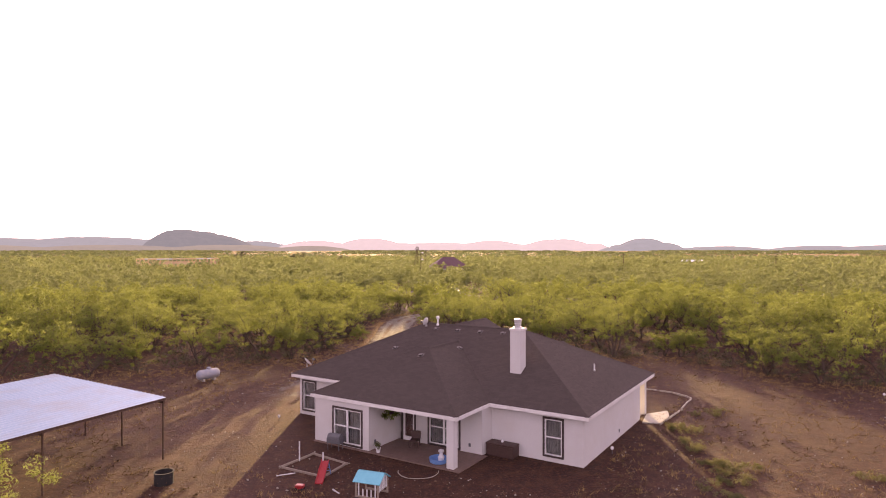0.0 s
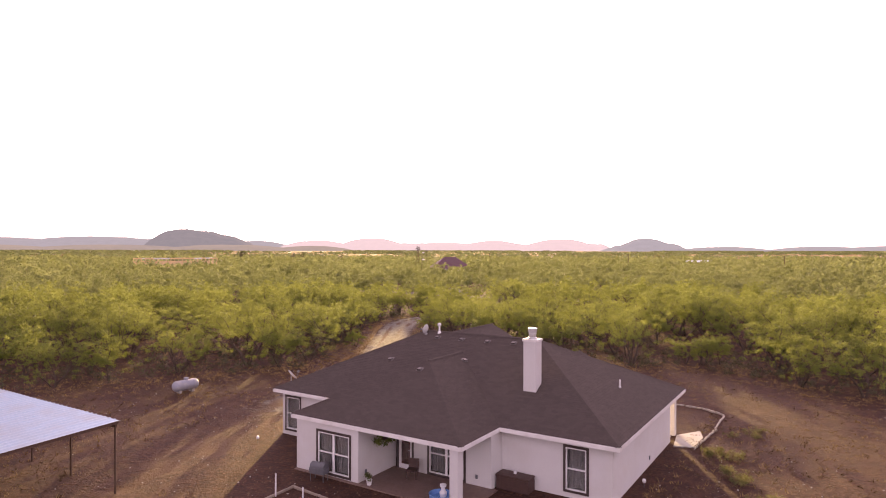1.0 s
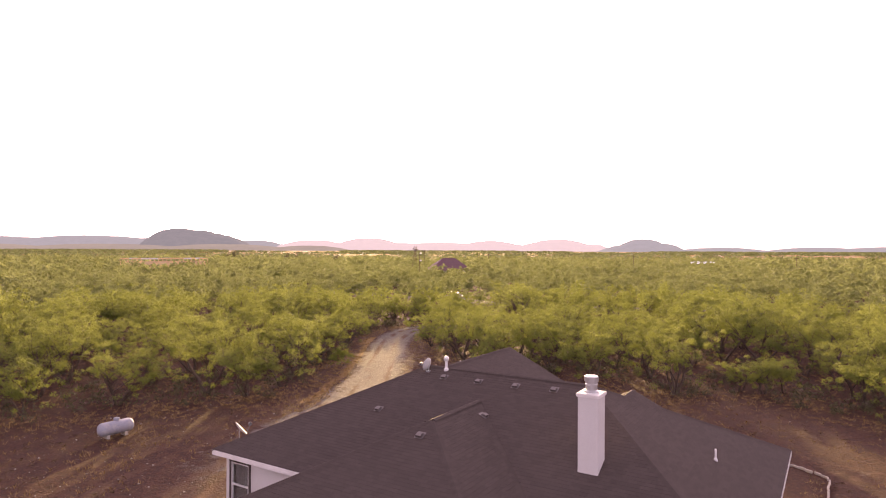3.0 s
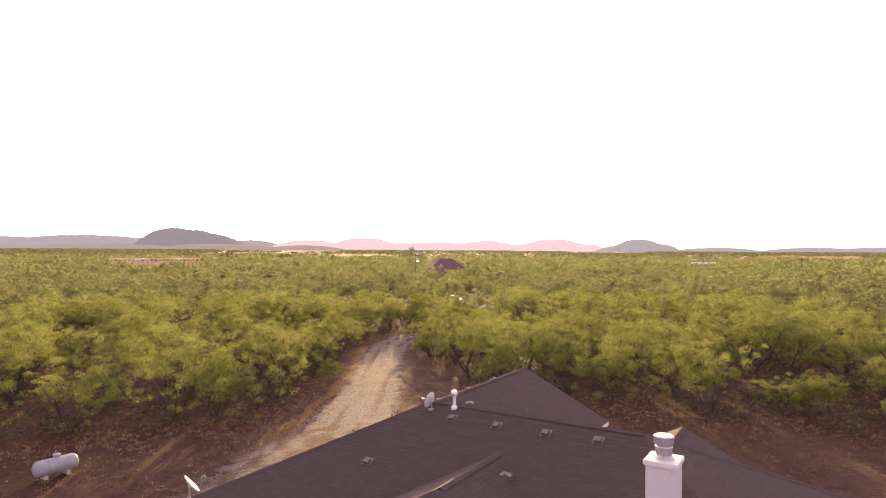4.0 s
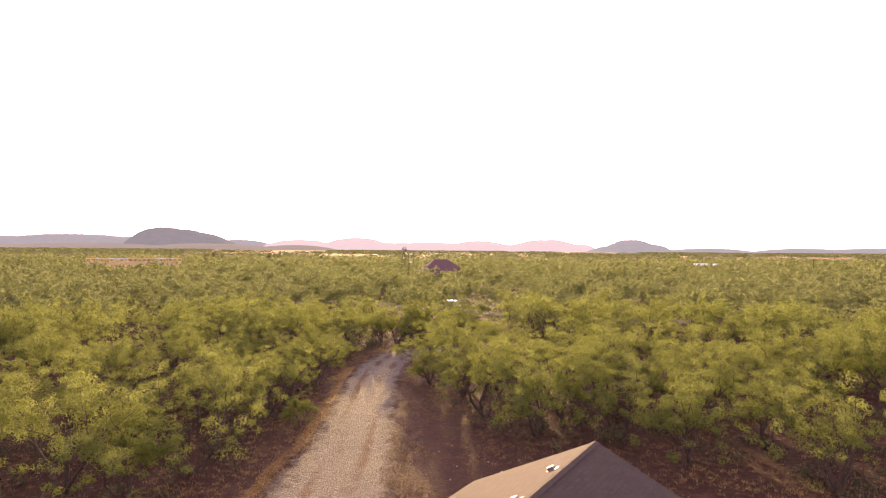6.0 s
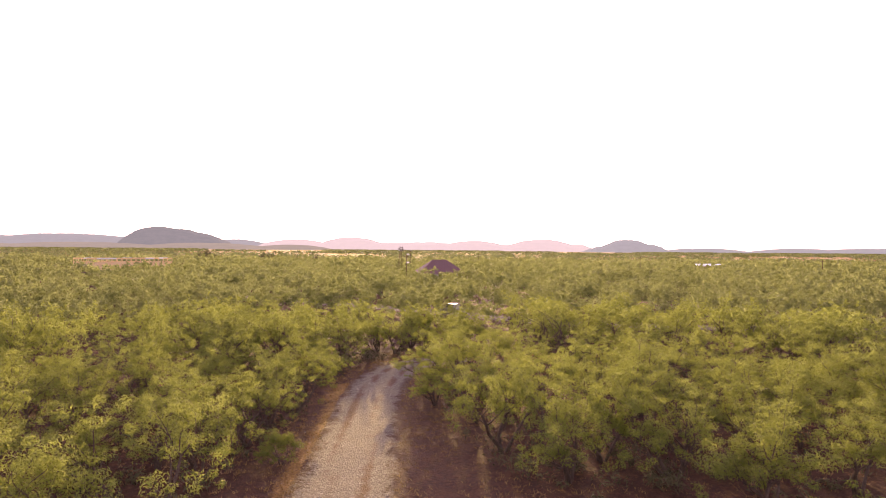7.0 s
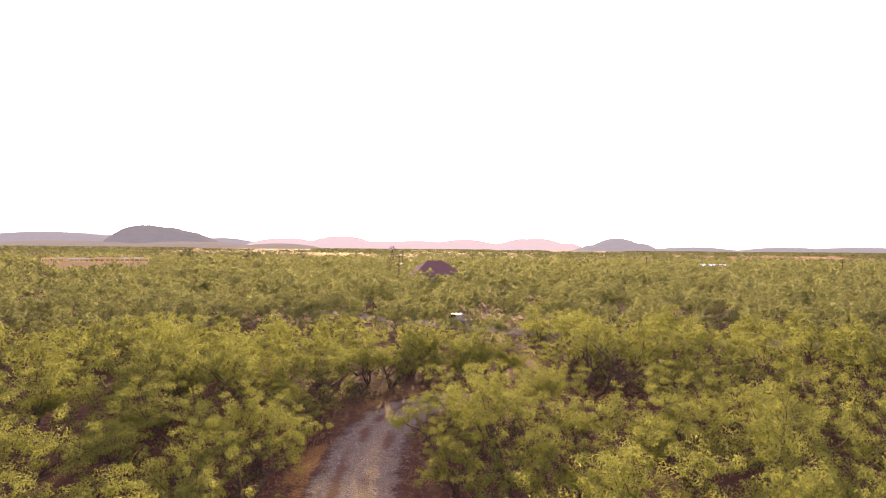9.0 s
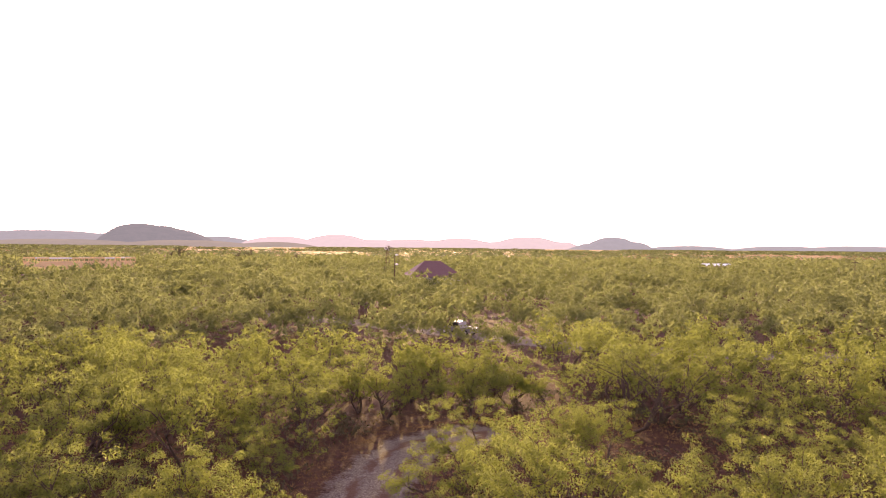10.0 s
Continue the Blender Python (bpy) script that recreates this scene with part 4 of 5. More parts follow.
def horizon_scrub():
    """Ragged bands of scrub from half a kilometre out to the foot of the hills."""
    rng = np.random.default_rng(21)
    n = 5200
    y = 520 + 2700 * rng.uniform(0, 1, n) ** 1.6
    x = rng.uniform(-0.85, 0.85, n) * (y + 60)
    keep = np.array([noise.noise((a * 0.004, b * 0.0025, 1.7)) > -0.22 for a, b in zip(x, y)])
    az = np.degrees(np.arctan2(x, y))       # pale open fields at the foot of the hills
    keep &= ~((y > 1900) & (((az > 11.5) & (az < 18.5)) | ((az > -19) & (az < -9))))
    x, y = x[keep], y[keep]
    C = np.stack([x, y, rng.uniform(1.5, 3.2, len(x))], -1)
    R = np.array([2.2 + (b - 500) * 0.0045 for b in y])
    V, F = [], []
    d = rng.normal(size=(len(x), 26, 3))
    d /= np.linalg.norm(d, axis=2, keepdims=True)
    P = C[:, None] + d * R[:, None, None] * np.array([1.6, 1.6, 0.0]) + np.array([0, 0, 1.0]) * (d[..., 2:] * 1.9)
    s = (R * 0.55)[:, None, None]
    q = rng.normal(size=P.shape)
    q[..., 2] *= 0.35
    q2 = rng.normal(size=P.shape)
    q2[..., 2] *= 0.35
    tri = np.stack([P, P + q * s, P + q2 * s], 2).reshape(-1, 3)
    tri[:, 2] = np.clip(tri[:, 2], 0.05, 6.5)
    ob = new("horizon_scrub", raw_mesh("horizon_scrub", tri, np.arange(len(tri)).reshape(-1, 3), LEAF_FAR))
    tagged(ob, "distant green scrub below the hills", "scrub", kind="stuff")


horizon_scrub()


# ---- undergrowth and dry grass ----
def brush():
    """Low grey-brown brush below and between the trees."""
    rng = np.random.default_rng(31)
    n = 14000
    x, y = rng.uniform(-60, 60, n), rng.uniform(45, 150, n)
    d = np.min([dist_line(x, y, [a, b]) for a, b in zip(CLEARING, CLEARING[1:])], 0)
    ok = ~inside(x, y, CLEARING) & (dist_line(x, y, DRIVE) > 3.8) & (dist_line(x, y, FAR_ROAD) > 4.5) & ((d < 9) | (rng.uniform(size=n) < 0.35))
    x, y = x[ok][:2400], y[ok][:2400]
    C = np.stack([x, y, rng.uniform(0.15, 0.75, len(x))], -1)
    V, F = leaves_at(rng, C, rng.uniform(0.35, 0.95, len(x)), 34, 0.30, 0.085)
    V[:, 2] = np.maximum(V[:, 2], -0.02)
    ob = new("undergrowth", raw_mesh("undergrowth", V, F, SCRUB))
    tagged(ob, "low grey-brown brush under the mesquite trees", "brush", kind="stuff")


def dry_grass():
    rng = np.random.default_rng(33)
    n = 60000
    x, y = rng.uniform(-40, 45, n), rng.uniform(24, 110, n)
    dd, dt = dist_line(x, y, DRIVE), dist_line(x, y, TRACK)
    edge = np.min([dist_line(x, y, [a, b]) for a, b in zip(CLEARING, CLEARING[1:])], 0)
    want = np.where((x < -6.3) & (y < 94), 1.3, 0.5) * np.exp(-((dd - 3.0) / 0.7) ** 2) * (y > 58) + 0.5 * np.exp(-(edge / 2.5) ** 2) + 0.17 + 0.3 * np.exp(-((dt - 3.2) / 1.2) ** 2)
    patch = np.array([noise.noise((a * 0.25, b * 0.25, 4.0)) for a, b in zip(x, y)])
    u = x * math.cos(radians(HOUSE_TURN)) + y * math.sin(radians(HOUSE_TURN))
    v = -x * math.sin(radians(HOUSE_TURN)) + y * math.cos(radians(HOUSE_TURN))
    ok = (rng.uniform(size=n) < want + 0.5 * patch) & (dd > 2.4) & ~((u > -31) & (u < -10) & (v > 21) & (v < 49))
    x, y = x[ok], y[ok]
    m = len(x) * 7
    C = np.repeat(np.stack([x, y, 0 * x], -1), 7, 0) + rng.normal(0, 0.09, (m, 3)) * (1, 1, 0)
    tip = C + rng.normal(0, 0.10, (m, 3)) * (1, 1, 0) + np.stack([0 * C[:, 0], 0 * C[:, 0], rng.uniform(0.05, 0.19, m)], -1)
    a = rng.uniform(0, math.pi, m)
    s = np.stack([np.cos(a), np.sin(a), 0 * a], -1) * 0.016
    V = np.stack([C - s, C + s, tip], 1).reshape(-1, 3)
    ob = new("dry_grass", raw_mesh("dry_grass", V, np.arange(len(V)).reshape(-1, 3), GRASS_DRY))
    tagged(ob, "straw-coloured dry grass tufts on the soil", "grass", kind="stuff")


def stones():
    """Loose pale stones on the soil."""
    rng = np.random.default_rng(35)
    n = 5000
    x, y = rng.uniform(-38, 40, n), rng.uniform(24, 96, n)
    ok = inside(x, y, CLEARING)
    u = x * math.cos(radians(HOUSE_TURN)) + y * math.sin(radians(HOUSE_TURN))
    v = -x * math.sin(radians(HOUSE_TURN)) + y * math.cos(radians(HOUSE_TURN))
    ok &= ~((u > -31) & (u < -10) & (v > 26) & (v < 49))
    x, y = x[ok], y[ok]
    base = np.array([(1, 0, 0), (0, 1, 0), (-1, 0, 0), (0, -1, 0), (0, 0, 1), (0, 0, -1)], float)
    tri = np.array([(0, 1, 4), (1, 2, 4), (2, 3, 4), (3, 0, 4), (1, 0, 5), (2, 1, 5), (3, 2, 5), (0, 3, 5)])
    k = len(x)
    sz = 0.018 + 0.05 * rng.uniform(size=(k, 1, 1)) ** 3
    V = base[None] * sz * rng.uniform(0.6, 1.3, (k, 6, 3)) * (1, 1, 0.7) + np.stack([x, y, 0 * x + 0.01], -1)[:, None]
    F = tri[None] + 6 * np.arange(k)[:, None, None]
    ob = new("loose_stones", raw_mesh("loose_stones", V.reshape(-1, 3), F.reshape(-1, 3), PALE_STONE))
    tagged(ob, "small pale stones scattered on the soil", "stones", kind="stuff")


def clods():
    """Small rough clods and litter that give the soil its grain in the low light."""
    rng = np.random.default_rng(37)
    n = 30000
    y = 24 + 76 * rng.uniform(0, 1, n) ** 1.4
    x = rng.uniform(-1, 1, n) * (6 + 0.74 * y)
    dd = dist_line(x, y, DRIVE)
    u = x * math.cos(radians(HOUSE_TURN)) + y * math.sin(radians(HOUSE_TURN))
    v = -x * math.sin(radians(HOUSE_TURN)) + y * math.cos(radians(HOUSE_TURN))
    patch = np.array([noise.noise((a * 0.35, b * 0.35, 9.0)) for a, b in zip(x, y)])
    ok = inside(x, y, CLEARING) & ~((u > -31) & (u < -10) & (v > 26) & (v < 49)) & (patch + rng.uniform(-0.5, 0.5, n) > 0.0) & ((dd > 1.6) | (y < 55))
    x, y = x[ok], y[ok]
    k = len(x)
    s = 0.022 + 0.05 * rng.uniform(size=(k, 1)) ** 2
    a = rng.uniform(0, 6.28, (k, 1)) + np.array([[0, 1.57, 3.14, 4.71]]) + rng.normal(0, 0.3, (k, 4))
    ring = np.stack([np.cos(a) * s * rng.uniform(0.6, 1.3, (k, 4)), np.sin(a) * s * rng.uniform(0.6, 1.3, (k, 4)), np.full((k, 4), -0.02)], -1)
    top = np.stack([rng.normal(0, 0.2, k) * s[:, 0], rng.normal(0, 0.2, k) * s[:, 0], s[:, 0] * rng.uniform(0.5, 1.1, k)], -1)[:, None]
    V = np.concatenate([ring, top], 1) + np.stack([x, y, 0 * x], -1)[:, None]
    F = np.array([(0, 1, 4), (1, 2, 4), (2, 3, 4), (3, 0, 4)])[None] + 5 * np.arange(k)[:, None, None]
    ob = new("soil_clods", raw_mesh("soil_clods", V.reshape(-1, 3), F.reshape(-1, 3), CLOD))
    tagged(ob, "small reddish soil clods on bare ground", "soil", kind="stuff")


def yard_weeds():
    """Low dead tufts that speckle the bare yard and drag long thin shadows."""
    rng = np.random.default_rng(39)
    n = 5200
    y = 25 + 42 * rng.uniform(0, 1, n)
    x = rng.uniform(-1, 1, n) * (8 + 0.7 * y)
    u = x * math.cos(radians(HOUSE_TURN)) + y * math.sin(radians(HOUSE_TURN))
    v = -x * math.sin(radians(HOUSE_TURN)) + y * math.cos(radians(HOUSE_TURN))
    patch = np.array([noise.noise((a * 0.16, b * 0.16, 2.0)) for a, b in zip(x, y)])
    ok = inside(x, y, CLEARING) & ~((u > -31.3) & (u < -10) & (v > 21) & (v < 49)) & (patch + rng.uniform(-0.35, 0.35, n) > 0.12)
    ok &= (dist_line(x, y, DRIVE) > 2.6) & (dist_line(x, y, TRACK) > 1.4) & (dist_line(x, y, SIDE_TRACK) > 1.2)
    x, y = x[ok], y[ok]
    C = np.stack([x, y, rng.uniform(0.02, 0.10, len(x))], -1)
    V, F = leaves_at(rng, C, rng.uniform(0.10, 0.34, len(x)), 15, 0.16, 0.035)
    V[:, 2] = np.maximum(V[:, 2], -0.02)
    ob = new("yard_weeds", raw_mesh("yard_weeds", V, F, DEAD_WEED))
    tagged(ob, "low dead brown weed tufts on the bare yard", "weeds", kind="stuff")


DEAD_WEED = surface("dead_weed", (0.06, 0.036, 0.02), (0.17, 0.105, 0.05), 0.9, fine=4, relief=0.0)
CLOD = surface("soil_clod", (0.075, 0.036, 0.022), (0.20, 0.115, 0.068), 0.95, fine=5, relief=0.3)
brush()
dry_grass()
stones()
clods()
yard_weeds()


def weed(x, y, r, seed):
    rng = np.random.default_rng(seed)
    n = 12
    C = np.stack([rng.normal(0, r * 0.5, n), rng.normal(0, r * 0.5, n), rng.uniform(0.04, 0.22, n)], -1)
    V, F = leaves_at(rng, C, rng.uniform(0.10, 0.24, n), 18, 0.12, 0.035)
    V[:, 2] = np.maximum(V[:, 2], 0.0)
    w = new("scrub_bush", raw_mesh("scrub_bush", V, F, WEED))
    w.location = (x, y, 0)
    tagged(w, "low green weedy bush on bare soil", "bush", "low bushes by the house")


_r = random.Random(4)
for i, (x, y, many) in enumerate([(14.0, 37.8, 4), (14.6, 38.4, 3), (14.0, 34.6, 4), (13.7, 32.2, 4), (14.0, 30.9, 5), (14.3, 29.6, 4), (12.9, 29.0, 3), (12.8, 27.7, 3), (15.4, 31.4, 2), (20.3, 29.7, 3), (13.7, 35.6, 2),
                                  (18.4, 41.8, 2), (17.9, 40.4, 2), (21.4, 28.0, 2)]):
    for j in range(many):
        weed(x + _r.gauss(0, 0.45), y + _r.gauss(0, 0.6), _r.uniform(0.22, 0.55), 300 + 10 * i + j)


# ---- things in the yard ----
def propane_tank():
    t = thing("propane_tank", pose(-19.7, 52.4, 0, 0, 0, 54) @ Matrix.Scale(0.94, 4), "pale grey horizontal propane tank on two feet", "propane tank")
    R, L = 0.42, 1.6
    prof = [(0.02, -L / 2 - 0.30)] + [(R * math.sin(a), -L / 2 - 0.30 * math.cos(a)) for a in (0.4, 0.8, 1.2, 1.5)] + [(R, 0)]
    prof += [(r, -z) for r, z in reversed(prof[:-1])]
    bm = bmesh.new()
    lathe(bm, prof, 24, pose(0, 0, 0.56, 0, 90, 0))
    part("tank_body", bm, TANK_PAINT, t, smooth=True)
    bm = bmesh.new()
    lathe(bm, [(0.17, 0), (0.17, 0.16), (0.19, 0.17), (0.18, 0.22), (0.06, 0.26)], 16, pose(0.05, 0, 0.92))
    part("valve_dome", bm, TANK_PAINT, t)
    for x in (-0.55, 0.55):
        bm = bmesh.new()
        box(bm, x - 0.1, x + 0.1, -0.26, 0.26, -0.05, 0.22)
        part("foot", bm, CONCRETE, t, bevel=0.015)


propane_tank()


def fire_ring():
    f = thing("fire_ring", pose(-13.1, 29.3, 0) @ Matrix.Scale(0.86, 4), "dark rusty steel fire ring with small holes", "fire pit")
    bm = bmesh.new()
    s = 28
    prof = [(0.50, -0.05), (0.50, 0.62), (0.53, 0.66), (0.46, 0.66), (0.46, 0.05), (0.02, 0.05)]
    rings = [[bm.verts.new((r * math.cos(2 * math.pi * i / s), r * math.sin(2 * math.pi * i / s), z)) for i in range(s)] for r, z in prof]
    for p, q in zip(rings, rings[1:]):
        for i in range(s):
            bm.faces.new((p[i], p[(i + 1) % s], q[(i + 1) % s], q[i]))
    part("ring", bm, BLACK_RUBBER, f, smooth=False)
    # Paler raised discs stand in for the small holes in the ring.
    for k in range(14):
        a = 2 * math.pi * k / 14
        bm = bmesh.new()
        lathe(bm, [(0.03, 0), (0.03, 0.012), (0.012, 0.014)], 8, pose(0, 0, 0, 0, 0, math.degrees(a)) @ pose(0.497, 0, 0.18 + 0.25 * (k % 2), 0, 90, 0))
        part("hole_disc", bm, RUST_STEEL, f)


fire_ring()


def playhouse():
    p = thing("playhouse", at_house(-17.65, 21.95, 0, 12) @ Matrix.Scale(0.86, 4), "small wooden playhouse with a light blue roof", "playhouse")
    W, D, H = 1.25, 1.1, 0.85
    for x in (-W / 2, W / 2):
        for y in (-D / 2, D / 2):
            bm = bmesh.new()
            box(bm, x - 0.04, x + 0.04, y - 0.04, y + 0.04, 0, H)
            part("post", bm, WEATHERED_WOOD, p)
    for y in (-D / 2, D / 2):
        bm = bmesh.new()
        box(bm, -W / 2 - 0.05, W / 2 + 0.05, y - 0.03, y + 0.03, 0.0, 0.1)
        part("sill", bm, WEATHERED_WOOD, p)
    for side in (-1, 1):
        bm = bmesh.new()
        box(bm, -W / 2 - 0.15, W / 2 + 0.15, -0.02, 0.72, 0, 0.03, pose(0, side * (D / 2 + 0.1), H - 0.05, 32 if side < 0 else -32, 0, 0) @ (Matrix.Identity(4) if side < 0 else Matrix.Rotation(math.pi, 4, "Z")))
        part("roof_panel", bm, BLUE_PLASTIC, p, "light blue roof panel")
    for k in range(6):
        y = -D / 2 + 0.12 + (D - 0.24) * k / 5
        top = H + 0.36 * (1 - abs(y) / (D / 2))
        bm = bmesh.new()
        box(bm, W / 2 - 0.02, W / 2 + 0.02, y - 0.035, y + 0.035, 0.35, top)
        part("slat", bm, WHITE_PLASTIC, p)
    for k in range(5):
        x = -W / 2 + 0.15 + (W - 0.3) * k / 4
        bm = bmesh.new()
        box(bm, x - 0.03, x + 0.03, -D / 2 - 0.02, -D / 2 + 0.02, 0.1, 0.45 if k in (1, 2, 3) else 0.8)
        part("slat", bm, WHITE_PLASTIC, p)


playhouse()


def sandpit():
    s = thing("sandpit_border", at_house(-22.3, 23.4), "sandpit edged with weathered wooden beams", "sandpit")
    c = [(-1.4, -1.2), (-1.45, 1.2), (1.05, 0.95), (1.35, -1.05)]
    for (ax, ay), (bx, by) in zip(c, c[1:] + c[:1]):
        bm = bmesh.new()
        d = Vector((bx - ax, by - ay, 0))
        box(bm, -0.1, d.length + 0.1, -0.045, 0.045, -0.03, 0.08, Matrix.Translation((ax, ay, 0)) @ Matrix.Rotation(math.atan2(d.y, d.x), 4, "Z"))
        part("beam", bm, WEATHERED_WOOD, s, bevel=0.012)
    for (x, y, h) in ((-1.35, 0.05, 1.0), (0.35, 0.0, 0.75)):
        bm = bmesh.new()
        box(bm, x - 0.024, x + 0.024, y - 0.024, y + 0.024, -0.05, h)
        part("stake", bm, WHITE_PLASTIC, s, "white upright stake")


sandpit()


def slide():
    s = thing("toddler_slide", at_house(-20.75, 22.05, 0, -62) @ Matrix.Scale(0.78, 4), "small red plastic toddler slide with blue legs", "slide")
    bm = bmesh.new()
    n, w = 12, 0.22
    rows = []
    for i in range(n + 1):
        f = i / n
        x, z = -0.75 + 1.5 * f, 0.85 * (1 - f) ** 1.15 + 0.08
        rows.append([bm.verts.new((x, y, z + dz)) for y, dz in ((-w - 0.02, 0.09), (-w + 0.02, 0.09), (-w + 0.03, 0), (w - 0.03, 0), (w - 0.02, 0.09), (w + 0.02, 0.09), (w + 0.02, -0.05), (-w - 0.02, -0.05))])
    for p, q in zip(rows, rows[1:]):
        for i in range(8):
            bm.faces.new((p[i], p[(i + 1) % 8], q[(i + 1) % 8], q[i]))
    bm.faces.new(rows[0]), bm.faces.new(list(reversed(rows[-1])))
    part("chute", bm, RED_PLASTIC, s, "red chute")
    for y in (-0.2, 0.2):
        bm = bmesh.new()
        rod(bm, (-0.7, y, 0.92), (-1.1, y * 1.3, 0), 0.03)
        part("leg", bm, BLUE_PLASTIC2, s)
    for k in range(3):
        z = 0.22 + 0.24 * k
        bm = bmesh.new()
        rod(bm, (-1.1 + 0.43 * z, -0.22, z), (-1.1 + 0.43 * z, 0.22, z), 0.022)
        part("rung", bm, BLUE_PLASTIC2, s)


slide()


def toy_ball(u, v, r, material, label):
    bm = bmesh.new()
    bmesh.ops.create_icosphere(bm, subdivisions=3, radius=r)
    bmesh.ops.scale(bm, vec=(1, 1, 0.8), verts=bm.verts)
    b = part("toy", bm, material, smooth=True)
    b.matrix_world = at_house(u, v, r * 0.8)
    tagged(b, label, "toy")


def toy_cart(u, v):
    c = thing("toy_cart", at_house(u, v, 0, 20) @ Matrix.Scale(0.7, 4), "red plastic toy cart on the soil", "toy")
    bm = bmesh.new()
    box(bm, -0.3, 0.3, -0.2, 0.2, 0.1, 0.36)
    for ve in bm.verts:
        if ve.co.z < 0.2:
            ve.co.x *= 0.8
            ve.co.y *= 0.8
    part("tub", bm, RED_PLASTIC, c, bevel=0.04)
    for x in (-0.2, 0.2):
        for y in (-0.19, 0.19):
            bm = bmesh.new()
            lathe(bm, [(0.02, -0.03), (0.09, -0.03), (0.1, 0), (0.09, 0.03), (0.02, 0.03)], 14, pose(x, y, 0.1, 90, 0, 0))
            part("wheel", bm, BLACK_RUBBER, c)


toy_cart(-20.75, 20.6)
toy_ball(-21.5, 22.8, 0.16, RED_PLASTIC, "small red toy beside the sandpit")


def garden_hose():
    cu = bpy.data.curves.new("garden_hose", "CURVE")
    cu.dimensions, cu.bevel_depth, cu.bevel_resolution = "3D", 0.018, 2
    sp = cu.splines.new("POLY")
    pts = [(-17.46 + 1.0 * math.cos(a), 25.35 + 1.0 * math.sin(a), 0.05 + 0.01 * math.sin(5 * a)) for a in np.linspace(math.radians(205), math.radians(395), 40)]
    sp.points.add(len(pts) - 1)
    for p, q in zip(sp.points, pts):
        p.co = (*q, 1)
    me = bpy.data.meshes.new_from_object(new("hose_curve", cu))
    bpy.data.objects.remove(bpy.data.objects["hose_curve"])
    me.materials.clear()
    me.materials.append(PALE_STONE)
    ob = new("garden_hose", me)
    ob.matrix_world = pose(0, 0, 0, 0, 0, HOUSE_TURN)
    tagged(ob, "pale hose lying in a loop on the soil", "hose")


garden_hose()


def paddling_pool():
    p = thing("paddling_pool", at_house(-17.35, 27.05, 0.04) @ Matrix.Scale(0.85, 4), "round blue plastic paddling pool with a white toy", "paddling pool")
    bm = bmesh.new()
    s = 28
    prof = [(0.02, 0.0), (0.5, 0.0), (0.56, 0.05), (0.58, 0.24), (0.61, 0.26), (0.60, 0.28), (0.55, 0.26), (0.53, 0.06), (0.02, 0.04)]
    lathe(bm, prof, s)
    part("tub", bm, BLUE_PLASTIC2, p, smooth=False)
    bm = bmesh.new()
    lathe(bm, [(0.16, 0.04), (0.20, 0.3), (0.12, 0.42), (0.10, 0.55), (0.17, 0.62), (0.17, 0.72), (0.05, 0.76)], 16, pose(0.1, 0.1, 0.0))
    part("toy", bm, WHITE_PLASTIC, p, "white plastic toy tower")


paddling_pool()


def deck_box():
    d = thing("deck_box", at_house(-15.12, 29.85, 0), "dark brown storage box against the white wall", "storage box")
    bm = bmesh.new()
    box(bm, -0.8, 0.8, -0.36, 0.36, 0, 0.58)
    part("body", bm, BROWN_BOX, d, bevel=0.02)
    bm = bmesh.new()
    box(bm, -0.83, 0.83, -0.39, 0.37, 0.59, 0.67)
    part("lid", bm, BROWN_BOX, d, bevel=0.025)
    bm = bmesh.new()
    lathe(bm, [(0.07, 0.67), (0.075, 0.74), (0.03, 0.80)], 12, pose(-0.05, 0.1, 0))
    part("lamp", bm, WHITE_PLASTIC, d)


deck_box()


def grill():
    g = thing("gas_grill", at_house(-23.35, 25.85, 0, 8) @ Matrix.Scale(0.85, 4), "grey covered barbecue grill against the house wall", "grill")
    bm = bmesh.new()
    box(bm, -0.5, 0.5, -0.28, 0.28, 0.42, 0.75)
    part("firebox", bm, GREY_PLASTIC, g, bevel=0.03)
    bm = bmesh.new()
    rows = []
    for x in (-0.45, 0.45):
        rows.append([bm.verts.new((x, 0.26 * math.cos(a), 0.755 + 0.26 * math.sin(a))) for a in np.linspace(0, math.pi, 9)])
    for i in range(8):
        bm.faces.new((rows[0][i], rows[0][i + 1], rows[1][i + 1], rows[1][i]))
    bm.faces.new(rows[0]), bm.faces.new(rows[1])
    bm.faces.new((rows[0][0], rows[1][0], rows[1][-1], rows[0][-1]))
    part("hood", bm, GREY_PLASTIC, g)
    for x in (-0.42, 0.42):
        for y in (-0.22, 0.22):
            bm = bmesh.new()
            rod(bm, (x, y, 0), (x, y, 0.45), 0.02)
            part("leg", bm, GREY_PLASTIC, g)


grill()


